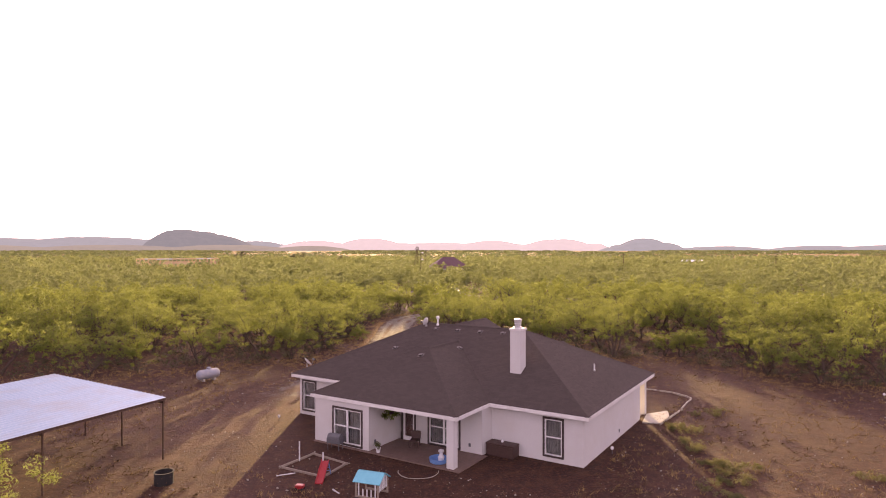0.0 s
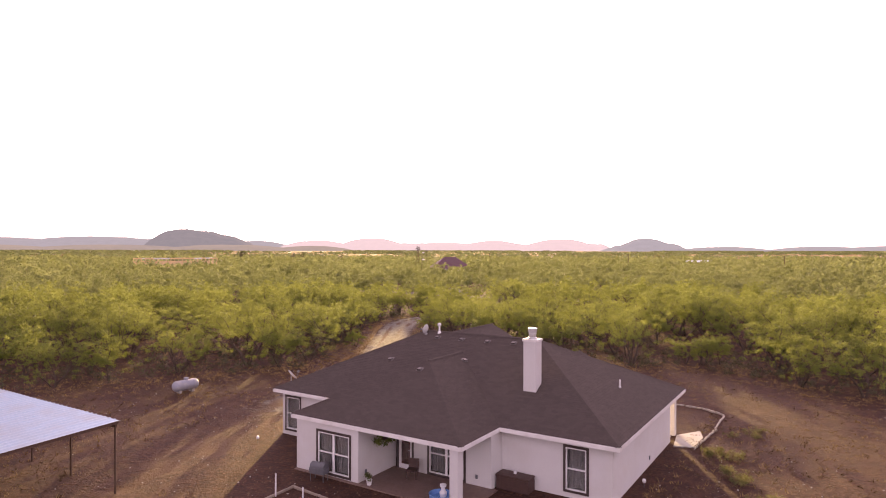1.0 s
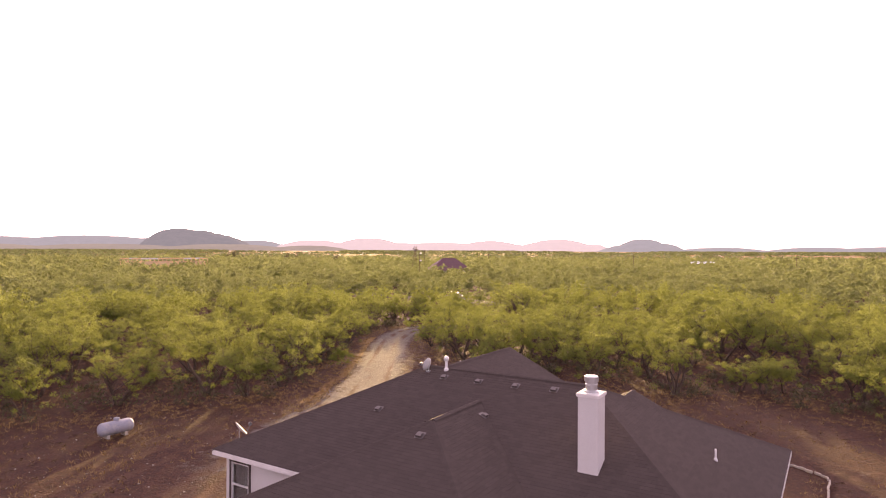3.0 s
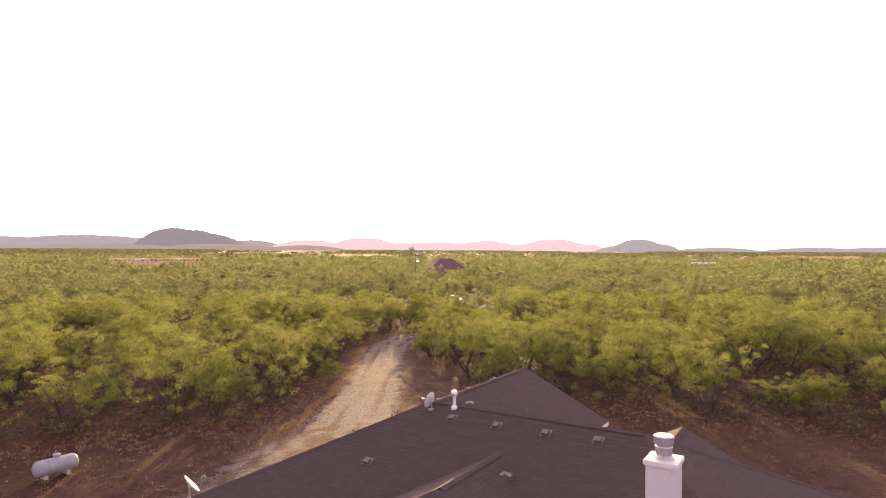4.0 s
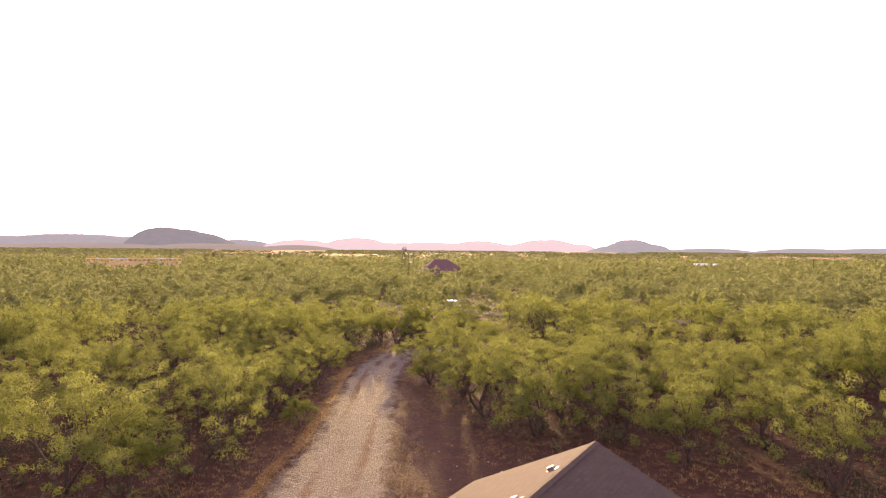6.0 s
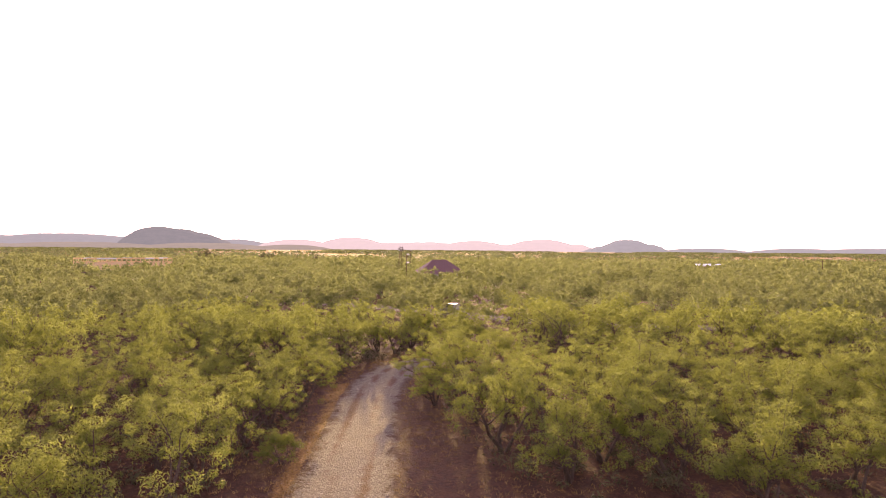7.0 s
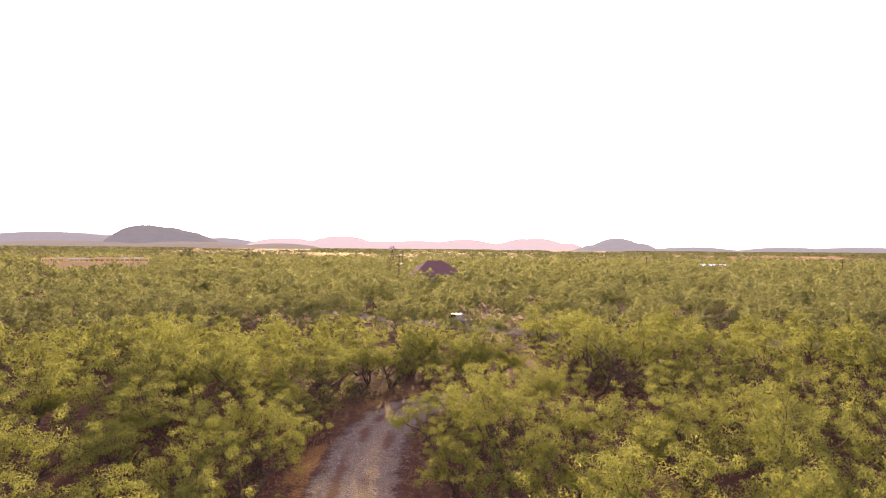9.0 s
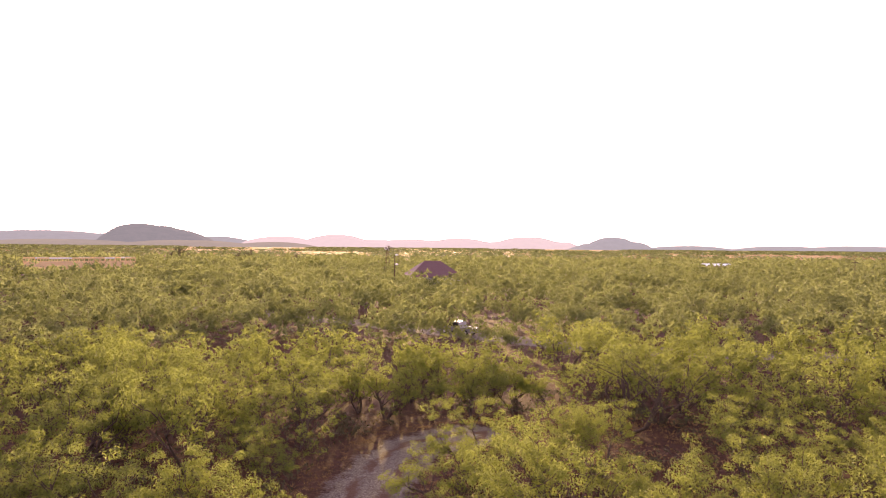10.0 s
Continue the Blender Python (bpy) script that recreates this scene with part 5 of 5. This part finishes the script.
def hanging_plant():
    h = thing("hanging_plant", at_house(-20.95, 27.75, 1.95), "hanging basket of yellow-green trailing leaves", "plant")
    bm = bmesh.new()
    lathe(bm, [(0.05, -0.12), (0.15, -0.08), (0.19, 0.06), (0.17, 0.06)], 16)
    part("pot", bm, BROWN_BOX, h)
    rng = np.random.default_rng(2)
    C = np.stack([rng.normal(0, 0.18, 16), rng.normal(0, 0.18, 16), rng.uniform(-0.45, 0.22, 16)], -1)
    V, F = leaves_at(rng, C, np.full(16, 0.17), 40, 0.13, 0.06)
    new("leaves", raw_mesh("leaves", V, F, LEAF)).parent = h
    for a in (0, 2.1, 4.2):
        bm = bmesh.new()
        rod(bm, (0.17 * math.cos(a), 0.17 * math.sin(a), 0.05), (0, 0, 0.62), 0.006, sides=5)
        part("cord", bm, DARK_TRIM, h)


hanging_plant()


def low_chair(u, v, turn, material, label):
    c = thing("patio_chair", at_house(u, v, 0.04, turn), label, "chair")
    bm = bmesh.new()
    box(bm, -0.26, 0.26, -0.25, 0.25, 0.36, 0.42)
    part("seat", bm, material, c, bevel=0.015)
    bm = bmesh.new()
    box(bm, -0.26, 0.26, 0.22, 0.27, 0.42, 0.85, pose(0, 0, 0, -6, 0, 0))
    part("backrest", bm, material, c, bevel=0.015)
    for x in (-0.22, 0.22):
        for y in (-0.2, 0.22):
            bm = bmesh.new()
            box(bm, x - 0.025, x + 0.025, y - 0.025, y + 0.025, 0, 0.36)
            part("leg", bm, material, c)


low_chair(-19.8, 28.4, 20, BROWN_BOX, "low dark red-brown chair beside the porch door")


def planter(u, v, s, pot, label):
    p = thing("potted_plant", at_house(u, v, 0.04) @ Matrix.Scale(s, 4), label, "plant")
    bm = bmesh.new()
    lathe(bm, [(0.16, 0.0), (0.22, 0.34), (0.25, 0.36), (0.25, 0.41), (0.21, 0.41), (0.20, 0.36), (0.02, 0.35)], 18)
    part("pot", bm, pot, p)
    rng = np.random.default_rng(int(-u * 10))
    C = np.stack([rng.normal(0, 0.15, 14), rng.normal(0, 0.15, 14), rng.uniform(0.45, 0.85, 14)], -1)
    V, F = leaves_at(rng, C, np.full(14, 0.16), 34, 0.14, 0.05)
    new("leaves", raw_mesh("leaves", V, F, WEED)).parent = p


planter(-20.95, 26.6, 0.6, WHITE_PLASTIC, "white planter with a grey-green plant on the porch")


def stake_light(x, y):
    s = thing("stake_light", pose(x, y, 0), "small white garden stake light on the soil", "garden light", "garden stake lights")
    bm = bmesh.new()
    rod(bm, (0, 0, -0.05), (0, 0, 0.22), 0.015)
    part("stake", bm, GREY_PLASTIC, s)
    bm = bmesh.new()
    lathe(bm, [(0.03, 0.2), (0.075, 0.23), (0.09, 0.29), (0.07, 0.36), (0.02, 0.39)], 14)
    part("globe", bm, WHITE_PLASTIC, s, smooth=True)


for x, y in ((-10.5, 40.0), (9.1, 33.6), (32.5, 46.0)):
    stake_light(x, y)


def loose_pole(u, v, turn, length):
    bm = bmesh.new()
    rod(bm, (-length / 2, 0, 0.03), (length / 2, 0, 0.035), 0.028, 0.024, 10)
    p = part("pole", bm, WHITE_PLASTIC)
    p.matrix_world = at_house(u, v, 0, turn)
    tagged(p, "white plastic pole lying on the soil", "pole")


loose_pole(-22.7, 21.6, 55, 0.9)
loose_pole(-19.2, 21.3, -20, 0.6)
for u, v, z, turn in ((-21.495, 27.0, 0.45, 90), (-16.75, 29.195, 0.45, 0), (-10.795, 36.3, 0.4, 90)):
    bm = bmesh.new()
    box(bm, -0.06, 0.06, -0.035, 0.0, -0.09, 0.09, pose(u, v, z, 0, 0, turn))
    part("outlet_box", bm, GREY_PLASTIC, house)


def stone_border():
    s = thing("stone_border", pose(0, 0, 0, 0, 0, HOUSE_TURN), "curved edging of pale stones round a gravel bed", "edging")
    line = [(-13.2, 49.75), (-10.67, 49.66), (-9.08, 48.54), (-9.0, 44.4), (-9.4, 40.2)]
    rng = random.Random(6)
    bm = bmesh.new()
    box(bm, -0.5, 0.5, -0.5, 0.5, -0.5, 0.5)
    bmesh.ops.bevel(bm, geom=list(bm.edges), offset=0.14, segments=1, affect="EDGES")
    first = part("stone", bm, PALE_STONE, s)
    me = first.data
    for (ax, ay), (bx, by) in zip(line, line[1:]):
        L = math.hypot(bx - ax, by - ay)
        n = max(2, int(L / 0.34))
        for k in range(n):
            f = (k + 0.5) / n
            ob = first if first.location.length == 0 and k == 0 and ax == line[0][0] else new("stone", me)
            ob.parent = s
            ob.location = (ax + (bx - ax) * f + rng.uniform(-0.05, 0.05), ay + (by - ay) * f + rng.uniform(-0.05, 0.05), 0.05)
            ob.rotation_euler = (rng.uniform(-0.1, 0.1), rng.uniform(-0.1, 0.1), math.atan2(by - ay, bx - ax) + rng.uniform(-0.15, 0.15))
            ob.scale = (L / n * rng.uniform(0.85, 1.0), rng.uniform(0.07, 0.10), rng.uniform(0.10, 0.14))


stone_border()
bm = bmesh.new()
ring = [(-10.75, 42.3), (-9.75, 43.9), (-9.35, 42.6), (-9.5, 40.5), (-10.45, 40.1)]
lo, hi = [bm.verts.new((u, v, -0.05)) for u, v in ring], [bm.verts.new((u, v, 0.05)) for u, v in ring]
bm.faces.new(list(reversed(lo))), bm.faces.new(hi)
for i in range(5):
    bm.faces.new((lo[i], lo[(i + 1) % 5], hi[(i + 1) % 5], hi[i]))
slab = part("pavement", bm, CONCRETE)
slab.matrix_world = pose(0, 0, 0, 0, 0, HOUSE_TURN)
tagged(slab, "small pale concrete pad at the house corner", "pavement", kind="structure")


# ---- far things among the trees ----
def far_house():
    h = thing("far_house", pose(2.0, 236, 0, 0, 0, 12), "distant house with a dark maroon hip roof", "house")
    bm = bmesh.new()
    prism(bm, [(-6.6, -4.5, 0), (6.6, -4.5, 0), (6.6, 4.5, 0), (-6.6, 4.5, 0), (-6.6, -4.5, 3.8), (6.6, -4.5, 3.8), (6.6, 4.5, 4.6), (-6.6, 4.5, 3.8)], [],
          [(3, 2, 1, 0), (0, 1, 5, 4), (1, 2, 6, 5), (2, 3, 7, 6), (3, 0, 4, 7), (4, 5, 6, 7)])
    part("wall", bm, STUCCO, h)
    bm = bmesh.new()
    prism(bm, [(-7.6, -5.4, 3.8), (7.6, -5.4, 3.8), (7.6, 5.4, 3.8), (-7.6, 5.4, 3.8)], [(-2.2, 0, 8.0), (2.2, 0, 8.0)], [(3, 2, 1, 0), (0, 1, 5, 4), (1, 2, 5), (2, 3, 4, 5), (3, 0, 4)])
    part("roof", bm, FAR_DARK_ROOF, h, "dark maroon hip roof")


far_house()


def windmill():
    w = thing("windmill", pose(-12.2, 290, 0, 0, 0, 25), "old steel farm windmill on a lattice tower", "windmill")
    H = 11.2
    for x in (-1, 1):
        for y in (-1, 1):
            bm = bmesh.new()
            rod(bm, (1.1 * x, 1.1 * y, 0), (0.15 * x, 0.15 * y, H), 0.07, sides=5)
            part("tower_leg", bm, RUST_STEEL, w)
    for k in range(5):
        z = 2 + 2 * k
        r = 1.1 - 0.95 * z / H
        bm = bmesh.new()
        for a, b in (((-r, -r), (r, -r)), ((r, -r), (r, r)), ((r, r), (-r, r)), ((-r, r), (-r, -r))):
            rod(bm, (*a, z), (*b, z), 0.04, sides=4)
        part("brace", bm, RUST_STEEL, w)
    bm = bmesh.new()
    rod(bm, (0, -0.5, H), (0, 0.4, H), 0.15)
    hub = part("hub", bm, GALV, w)
    for k in range(14):
        bm = bmesh.new()
        box(bm, -0.13, 0.13, -0.01, 0.01, 0.35, 1.1, Matrix.Translation((0, -0.45, H)) @ Matrix.Rotation(2 * math.pi * k / 14, 4, "Y") @ Matrix.Rotation(0.5, 4, "Z"))
        part("blade", bm, RUST_STEEL if k % 3 else GALV, hub)
    bm = bmesh.new()
    rod(bm, (0, 0.3, H), (0, 2.2, H), 0.05, sides=5)
    box(bm, -0.015, 0.015, 1.7, 2.9, H - 0.5, H + 0.5)
    part("tail_vane", bm, GALV, w)


windmill()


def utility_pole(x, y, h, lamps=False):
    p = thing("utility_pole", pose(x, y, 0), "wooden utility pole above the trees", "pole", "utility poles")
    bm = bmesh.new()
    rod(bm, (0, 0, -0.3), (0, 0, h), 0.17, 0.11, 8)
    part("pole", bm, BARK, p)
    bm = bmesh.new()
    box(bm, -0.9, 0.9, -0.06, 0.06, h - 0.6, h - 0.45)
    part("crossarm", bm, BARK, p)
    if lamps:
        for z in (h - 0.2, h - 2.6):
            bm = bmesh.new()
            lathe(bm, [(0.1, 0), (0.42, 0.1), (0.42, 0.35), (0.1, 0.5)], 12, pose(0.5, -0.2, z))
            part("lamp_hood", bm, WHITE_PLASTIC, p)


for x, y, h in ((83.5, 289, 9.0), (137, 257, 8.6), (-9.2, 332, 10.5), (30, 420, 8.5), (-160, 420, 9.5)):
    utility_pole(x, y, h)
utility_pole(-8.0, 226, 9.6, True)


def timber_frame_building():
    b = thing("timber_frame_building", look((-142.5, 336.5, 0), (-142.5 + 0.58 * 50, 336.5 - 0.81 * 50, 0)) @ pose(0, 0, 0, -90, 0, 0), "long low building in bare yellow timber framing", "building")
    L, D = 40.0, 9.0
    bm = bmesh.new()
    box(bm, -L / 2, L / 2, -D / 2, -D / 2 + 0.3, 0, 4.3)
    box(bm, -L / 2, L / 2, D / 2 - 0.3, D / 2, 0, 4.3)
    box(bm, -L / 2, -L / 2 + 0.3, -D / 2, D / 2, 0, 4.3)
    part("wall", bm, NEW_LUMBER, b)
    for k in range(21):
        x = -L / 2 + L * k / 20
        for y in (-D / 2, D / 2):
            bm = bmesh.new()
            box(bm, x - 0.12, x + 0.12, y - 0.12, y + 0.12, 4.3, 5.5)
            part("stud", bm, NEW_LUMBER, b)
    rng = random.Random(9)
    for k in range(10):
        x = -L / 2 + L * k / 10
        for y in (-D / 2, D / 2):
            if rng.random() < 0.75:
                bm = bmesh.new()
                box(bm, x, x + L / 10 - 0.05, y - 0.3, y + 0.3, 5.4, 6.0)
                # About half the plates are white, painting sun glints along the top edge.
                part("top_plate", bm, WHITE_PVC if rng.random() < 0.5 else NEW_LUMBER, b)


timber_frame_building()


def long_shed():
    s = thing("metal_shed", pose(150, 372, 0, 0, 0, -8), "distant long shed with a pale metal roof", "shed")
    bm = bmesh.new()
    box(bm, -7, 7, -4, 4, 0, 3.6)
    part("wall", bm, WEATHERED_WOOD, s)
    bm = bmesh.new()
    prism(bm, [(-7.5, -4.6, 3.6), (7.5, -4.6, 3.6), (7.5, 4.6, 3.6), (-7.5, 4.6, 3.6)], [(-7.5, 0, 4.6), (7.5, 0, 4.6)], [(3, 2, 1, 0), (0, 1, 5, 4), (1, 2, 5), (2, 3, 4, 5), (3, 0, 4)])
    part("roof", bm, ROOF_METAL, s)


long_shed()


def pickup(x, y, turn):
    """A parked light-coloured truck on the road behind the trees."""
    c = thing("pickup_truck", pose(x, y, 0.0, 0, 0, turn), "silver pickup truck parked on the dirt road", "truck")
    bm = bmesh.new()
    side = [(-2.7, 0.45), (-2.7, 1.05), (-0.75, 1.08), (-0.45, 1.75), (0.95, 1.78), (1.45, 1.12), (2.6, 1.0), (2.7, 0.5)]
    a, b = [bm.verts.new((px, -0.95, pz)) for px, pz in side], [bm.verts.new((px, 0.95, pz)) for px, pz in side]
    for v in a + b:
        if v.co.z > 1.5:
            v.co.y *= 0.82
    bm.faces.new(a), bm.faces.new(list(reversed(b)))
    for i in range(len(side)):
        j = (i + 1) % len(side)
        bm.faces.new((a[i], b[i], b[j], a[j]))
    part("body", bm, CAR_PAINT, c, bevel=0.05)
    for s in (-1, 1):
        bm = bmesh.new()
        vs = [bm.verts.new(p) for p in ((-0.5, s * 0.955, 1.15), (1.2, s * 0.955, 1.15), (0.85, s * 0.82, 1.68), (-0.35, s * 0.82, 1.68))]
        bm.faces.new(vs)
        bmesh.ops.solidify(bm, geom=list(bm.faces), thickness=0.02)
        part("side_window", bm, BLACK_RUBBER, c)
        for wx in (-1.7, 1.75):
            bm = bmesh.new()
            lathe(bm, [(0.1, -0.12), (0.36, -0.12), (0.39, -0.06), (0.39, 0.06), (0.36, 0.12), (0.1, 0.12)], 20, pose(wx, s * 0.88, 0.39, 90, 0, 0))
            wh = part("wheel", bm, BLACK_RUBBER, c)
            bm = bmesh.new()
            lathe(bm, [(0.05, -0.13), (0.22, -0.13), (0.22, 0.13), (0.05, 0.13)], 14, pose(wx, s * 0.88, 0.39, 90, 0, 0))
            part("rim", bm, GALV, wh)


pickup(2.7, 150.5, 139)


# ---- roof shingles ----
def clip_half(poly, n, d):
    """The part of a plan polygon where n . p <= d."""
    out = []
    for p, q in zip(poly, poly[1:] + poly[:1]):
        a, b = n[0] * p[0] + n[1] * p[1] - d, n[0] * q[0] + n[1] * q[1] - d
        if a <= 0:
            out.append(p)
        if a * b < 0:
            f = a / (a - b)
            out.append((p[0] + f * (q[0] - p[0]), p[1] + f * (q[1] - p[1])))
    return out


def shingles():
    """Overlapping tabs course by course on every slope; those on the near porch slope are pieces of their own."""
    rng = random.Random(12)
    k = 1 / math.sqrt(1 + SLOPE ** 2)
    slopes = []                              # eave start, along, inward, length, run, half-planes, own roof
    mh, ph = (MAIN[3] - MAIN[2]) / 2, (PORCH[1] - PORCH[0]) / 2
    r2 = math.sqrt(0.5)
    main_w = MAIN[1] - MAIN[0]
    for start, al, inn, L, run in (((MAIN[0], MAIN[2]), (1, 0), (0, 1), main_w, mh), ((MAIN[1], MAIN[3]), (-1, 0), (0, -1), main_w, mh),
                                   ((MAIN[1], MAIN[2]), (0, 1), (-1, 0), 2 * mh, mh), ((MAIN[0], MAIN[3]), (0, -1), (1, 0), 2 * mh, mh)):
        slopes.append((start, al, inn, L, run, True, True, 0))
    slopes.append(((PORCH[0], PORCH[2]), (1, 0), (0, 1), 2 * ph, ph, True, True, 1))
    slopes.append(((PORCH[1], PORCH[2]), (0, 1), (-1, 0), 9.5, ph, True, False, 1))
    slopes.append(((PORCH[0], PORCH[2] + 9.5), (0, -1), (1, 0), 9.5, ph, False, True, 1))
    for w, i, dep in ((FARWING, 2, 11.5), (ENTRY, 3, 6.0)):
        hw = (w[1] - w[0]) / 2
        slopes.append(((w[1], w[3] - dep), (0, 1), (-1, 0), dep, hw, False, False, i))
        slopes.append(((w[0], w[3]), (0, -1), (1, 0), dep, hw, False, False, i))
    V, F, singles = [], [], []
    step, tab = 0.15 * k, 0.33
    for si, (st, al, inn, L, run, hip0, hip1, own) in enumerate(slopes):
        rows = int(run / step)
        for r in range(rows):
            y0, y1 = r * step - (0.02 if r == 0 else 0), (r + 1) * step + 0.01
            s = -rng.uniform(0, tab)
            while s < L:
                wd = tab * rng.uniform(0.7, 1.15)
                poly = [(s + 0.0015, y0), (s + wd - 0.0015, y0), (s + wd - 0.0015, y1), (s + 0.0015, y1)]
                s += wd
                poly = clip_half(clip_half(poly, (-1, 0), 0), (1, 0), L)
                if hip0 and poly:
                    poly = clip_half(poly, (-1, 1), 0)
                if hip1 and poly:
                    poly = clip_half(poly, (1, 1), L)
                if len(poly) < 3:
                    continue
                cx, cy = sum(p[0] for p in poly) / len(poly), sum(p[1] for p in poly) / len(poly)
                pu, pv = st[0] + al[0] * cx + inn[0] * cy, st[1] + al[1] * cx + inn[1] * cy
                zc = EAVE + SLOPE * cy
                if any(float(f(np.array(pu), np.array(pv))) > zc + 0.06 for j, f in enumerate(ROOFS) if j != own):
                    continue
                if own == 2 and float(h_main(np.array(pu), np.array(pv))) > zc - 0.02:
                    continue
                th = 0.0035 + 0.0025 * rng.random()
                top = []
                for (a, b) in poly:
                    lift = th * (1 - min(1, max(0, (b - y0) / (y1 - y0)))) + 0.004
                    top.append((st[0] + al[0] * a + inn[0] * b, st[1] + al[1] * a + inn[1] * b, EAVE + SLOPE * b + lift))
                low = [(p[0], p[1], p[2] - 0.035) for p in top]
                n = len(top)
                faces = [tuple(range(n))] + [(i, i + n, (i + 1) % n + n, (i + 1) % n) for i in range(n)]
                if si == 4 and r >= 14 and len(singles) < 300:
                    singles.append((top + low, faces))
                else:
                    o = len(V)
                    V.extend(top + low)
                    F.extend([tuple(i + o for i in f) for f in faces])
    me = bpy.data.meshes.new("shingles")
    me.from_pydata(V, [], F)
    me.materials.append(SHINGLE)
    ob = tagged(new("shingles", me), kind="stuff")
    ob.parent = roof
    for vs, fs in singles:
        me = bpy.data.meshes.new("shingle")
        me.from_pydata(vs, [], fs)
        me.materials.append(SHINGLE)
        new("shingle", me).parent = roof


shingles()


def ridge_cap(a, b):
    """Bent cap shingles along a ridge or hip."""
    a, b = Vector(a), Vector(b)
    d = (b - a).normalized()
    side = d.cross(Vector((0, 0, 1))).normalized()
    n = int((b - a).length / 0.16)
    V, F = [], []
    for i in range(n):
        p, q = a + d * 0.16 * i, a + d * (0.16 * i + 0.18)
        for c, h in ((p, 0.016), (q, 0.021)):
            V.extend([tuple(c + side * 0.14 + Vector((0, 0, h - 0.05))), tuple(c + Vector((0, 0, h))), tuple(c - side * 0.14 + Vector((0, 0, h - 0.05)))])
        o = 6 * i
        F.extend([(o, o + 1, o + 4, o + 3), (o + 1, o + 2, o + 5, o + 4), (o + 3, o + 4, o + 5)])
    me = bpy.data.meshes.new("ridge_cap")
    me.from_pydata(V, [], F)
    me.materials.append(SHINGLE)
    ob = tagged(new("ridge_cap", me), kind="stuff")
    ob.parent = roof


mh, ph, fh, eh = (MAIN[3] - MAIN[2]) / 2, (PORCH[1] - PORCH[0]) / 2, (FARWING[1] - FARWING[0]) / 2, (ENTRY[1] - ENTRY[0]) / 2
RZ, PZ, FZ, NZ = (EAVE + SLOPE * h for h in (mh, ph, fh, eh))
RA, RB = (MAIN[0] + mh, MAIN[2] + mh, RZ), (MAIN[1] - mh, MAIN[2] + mh, RZ)
for a, b in ((RA, RB), ((MAIN[0], MAIN[2], EAVE), RA), ((MAIN[1], MAIN[2], EAVE), RB), ((MAIN[1], MAIN[3], EAVE), RB),
             ((PORCH[0], PORCH[2], EAVE), (PORCH[0] + ph, PORCH[2] + ph, PZ)), ((PORCH[1], PORCH[2], EAVE), (PORCH[0] + ph, PORCH[2] + ph, PZ)),
             ((PORCH[0] + ph, PORCH[2] + ph, PZ), (PORCH[0] + ph, MAIN[2] + ph, PZ)), ((FARWING[0] + fh, FARWING[3], FZ), (FARWING[0] + fh, MAIN[3] - fh, FZ)),
             ((MAIN[0] + fh, MAIN[3] - fh, FZ), RA), ((ENTRY[0] + eh, ENTRY[3], NZ), (ENTRY[0] + eh, MAIN[3] - eh, NZ))):
    ridge_cap(a, b)
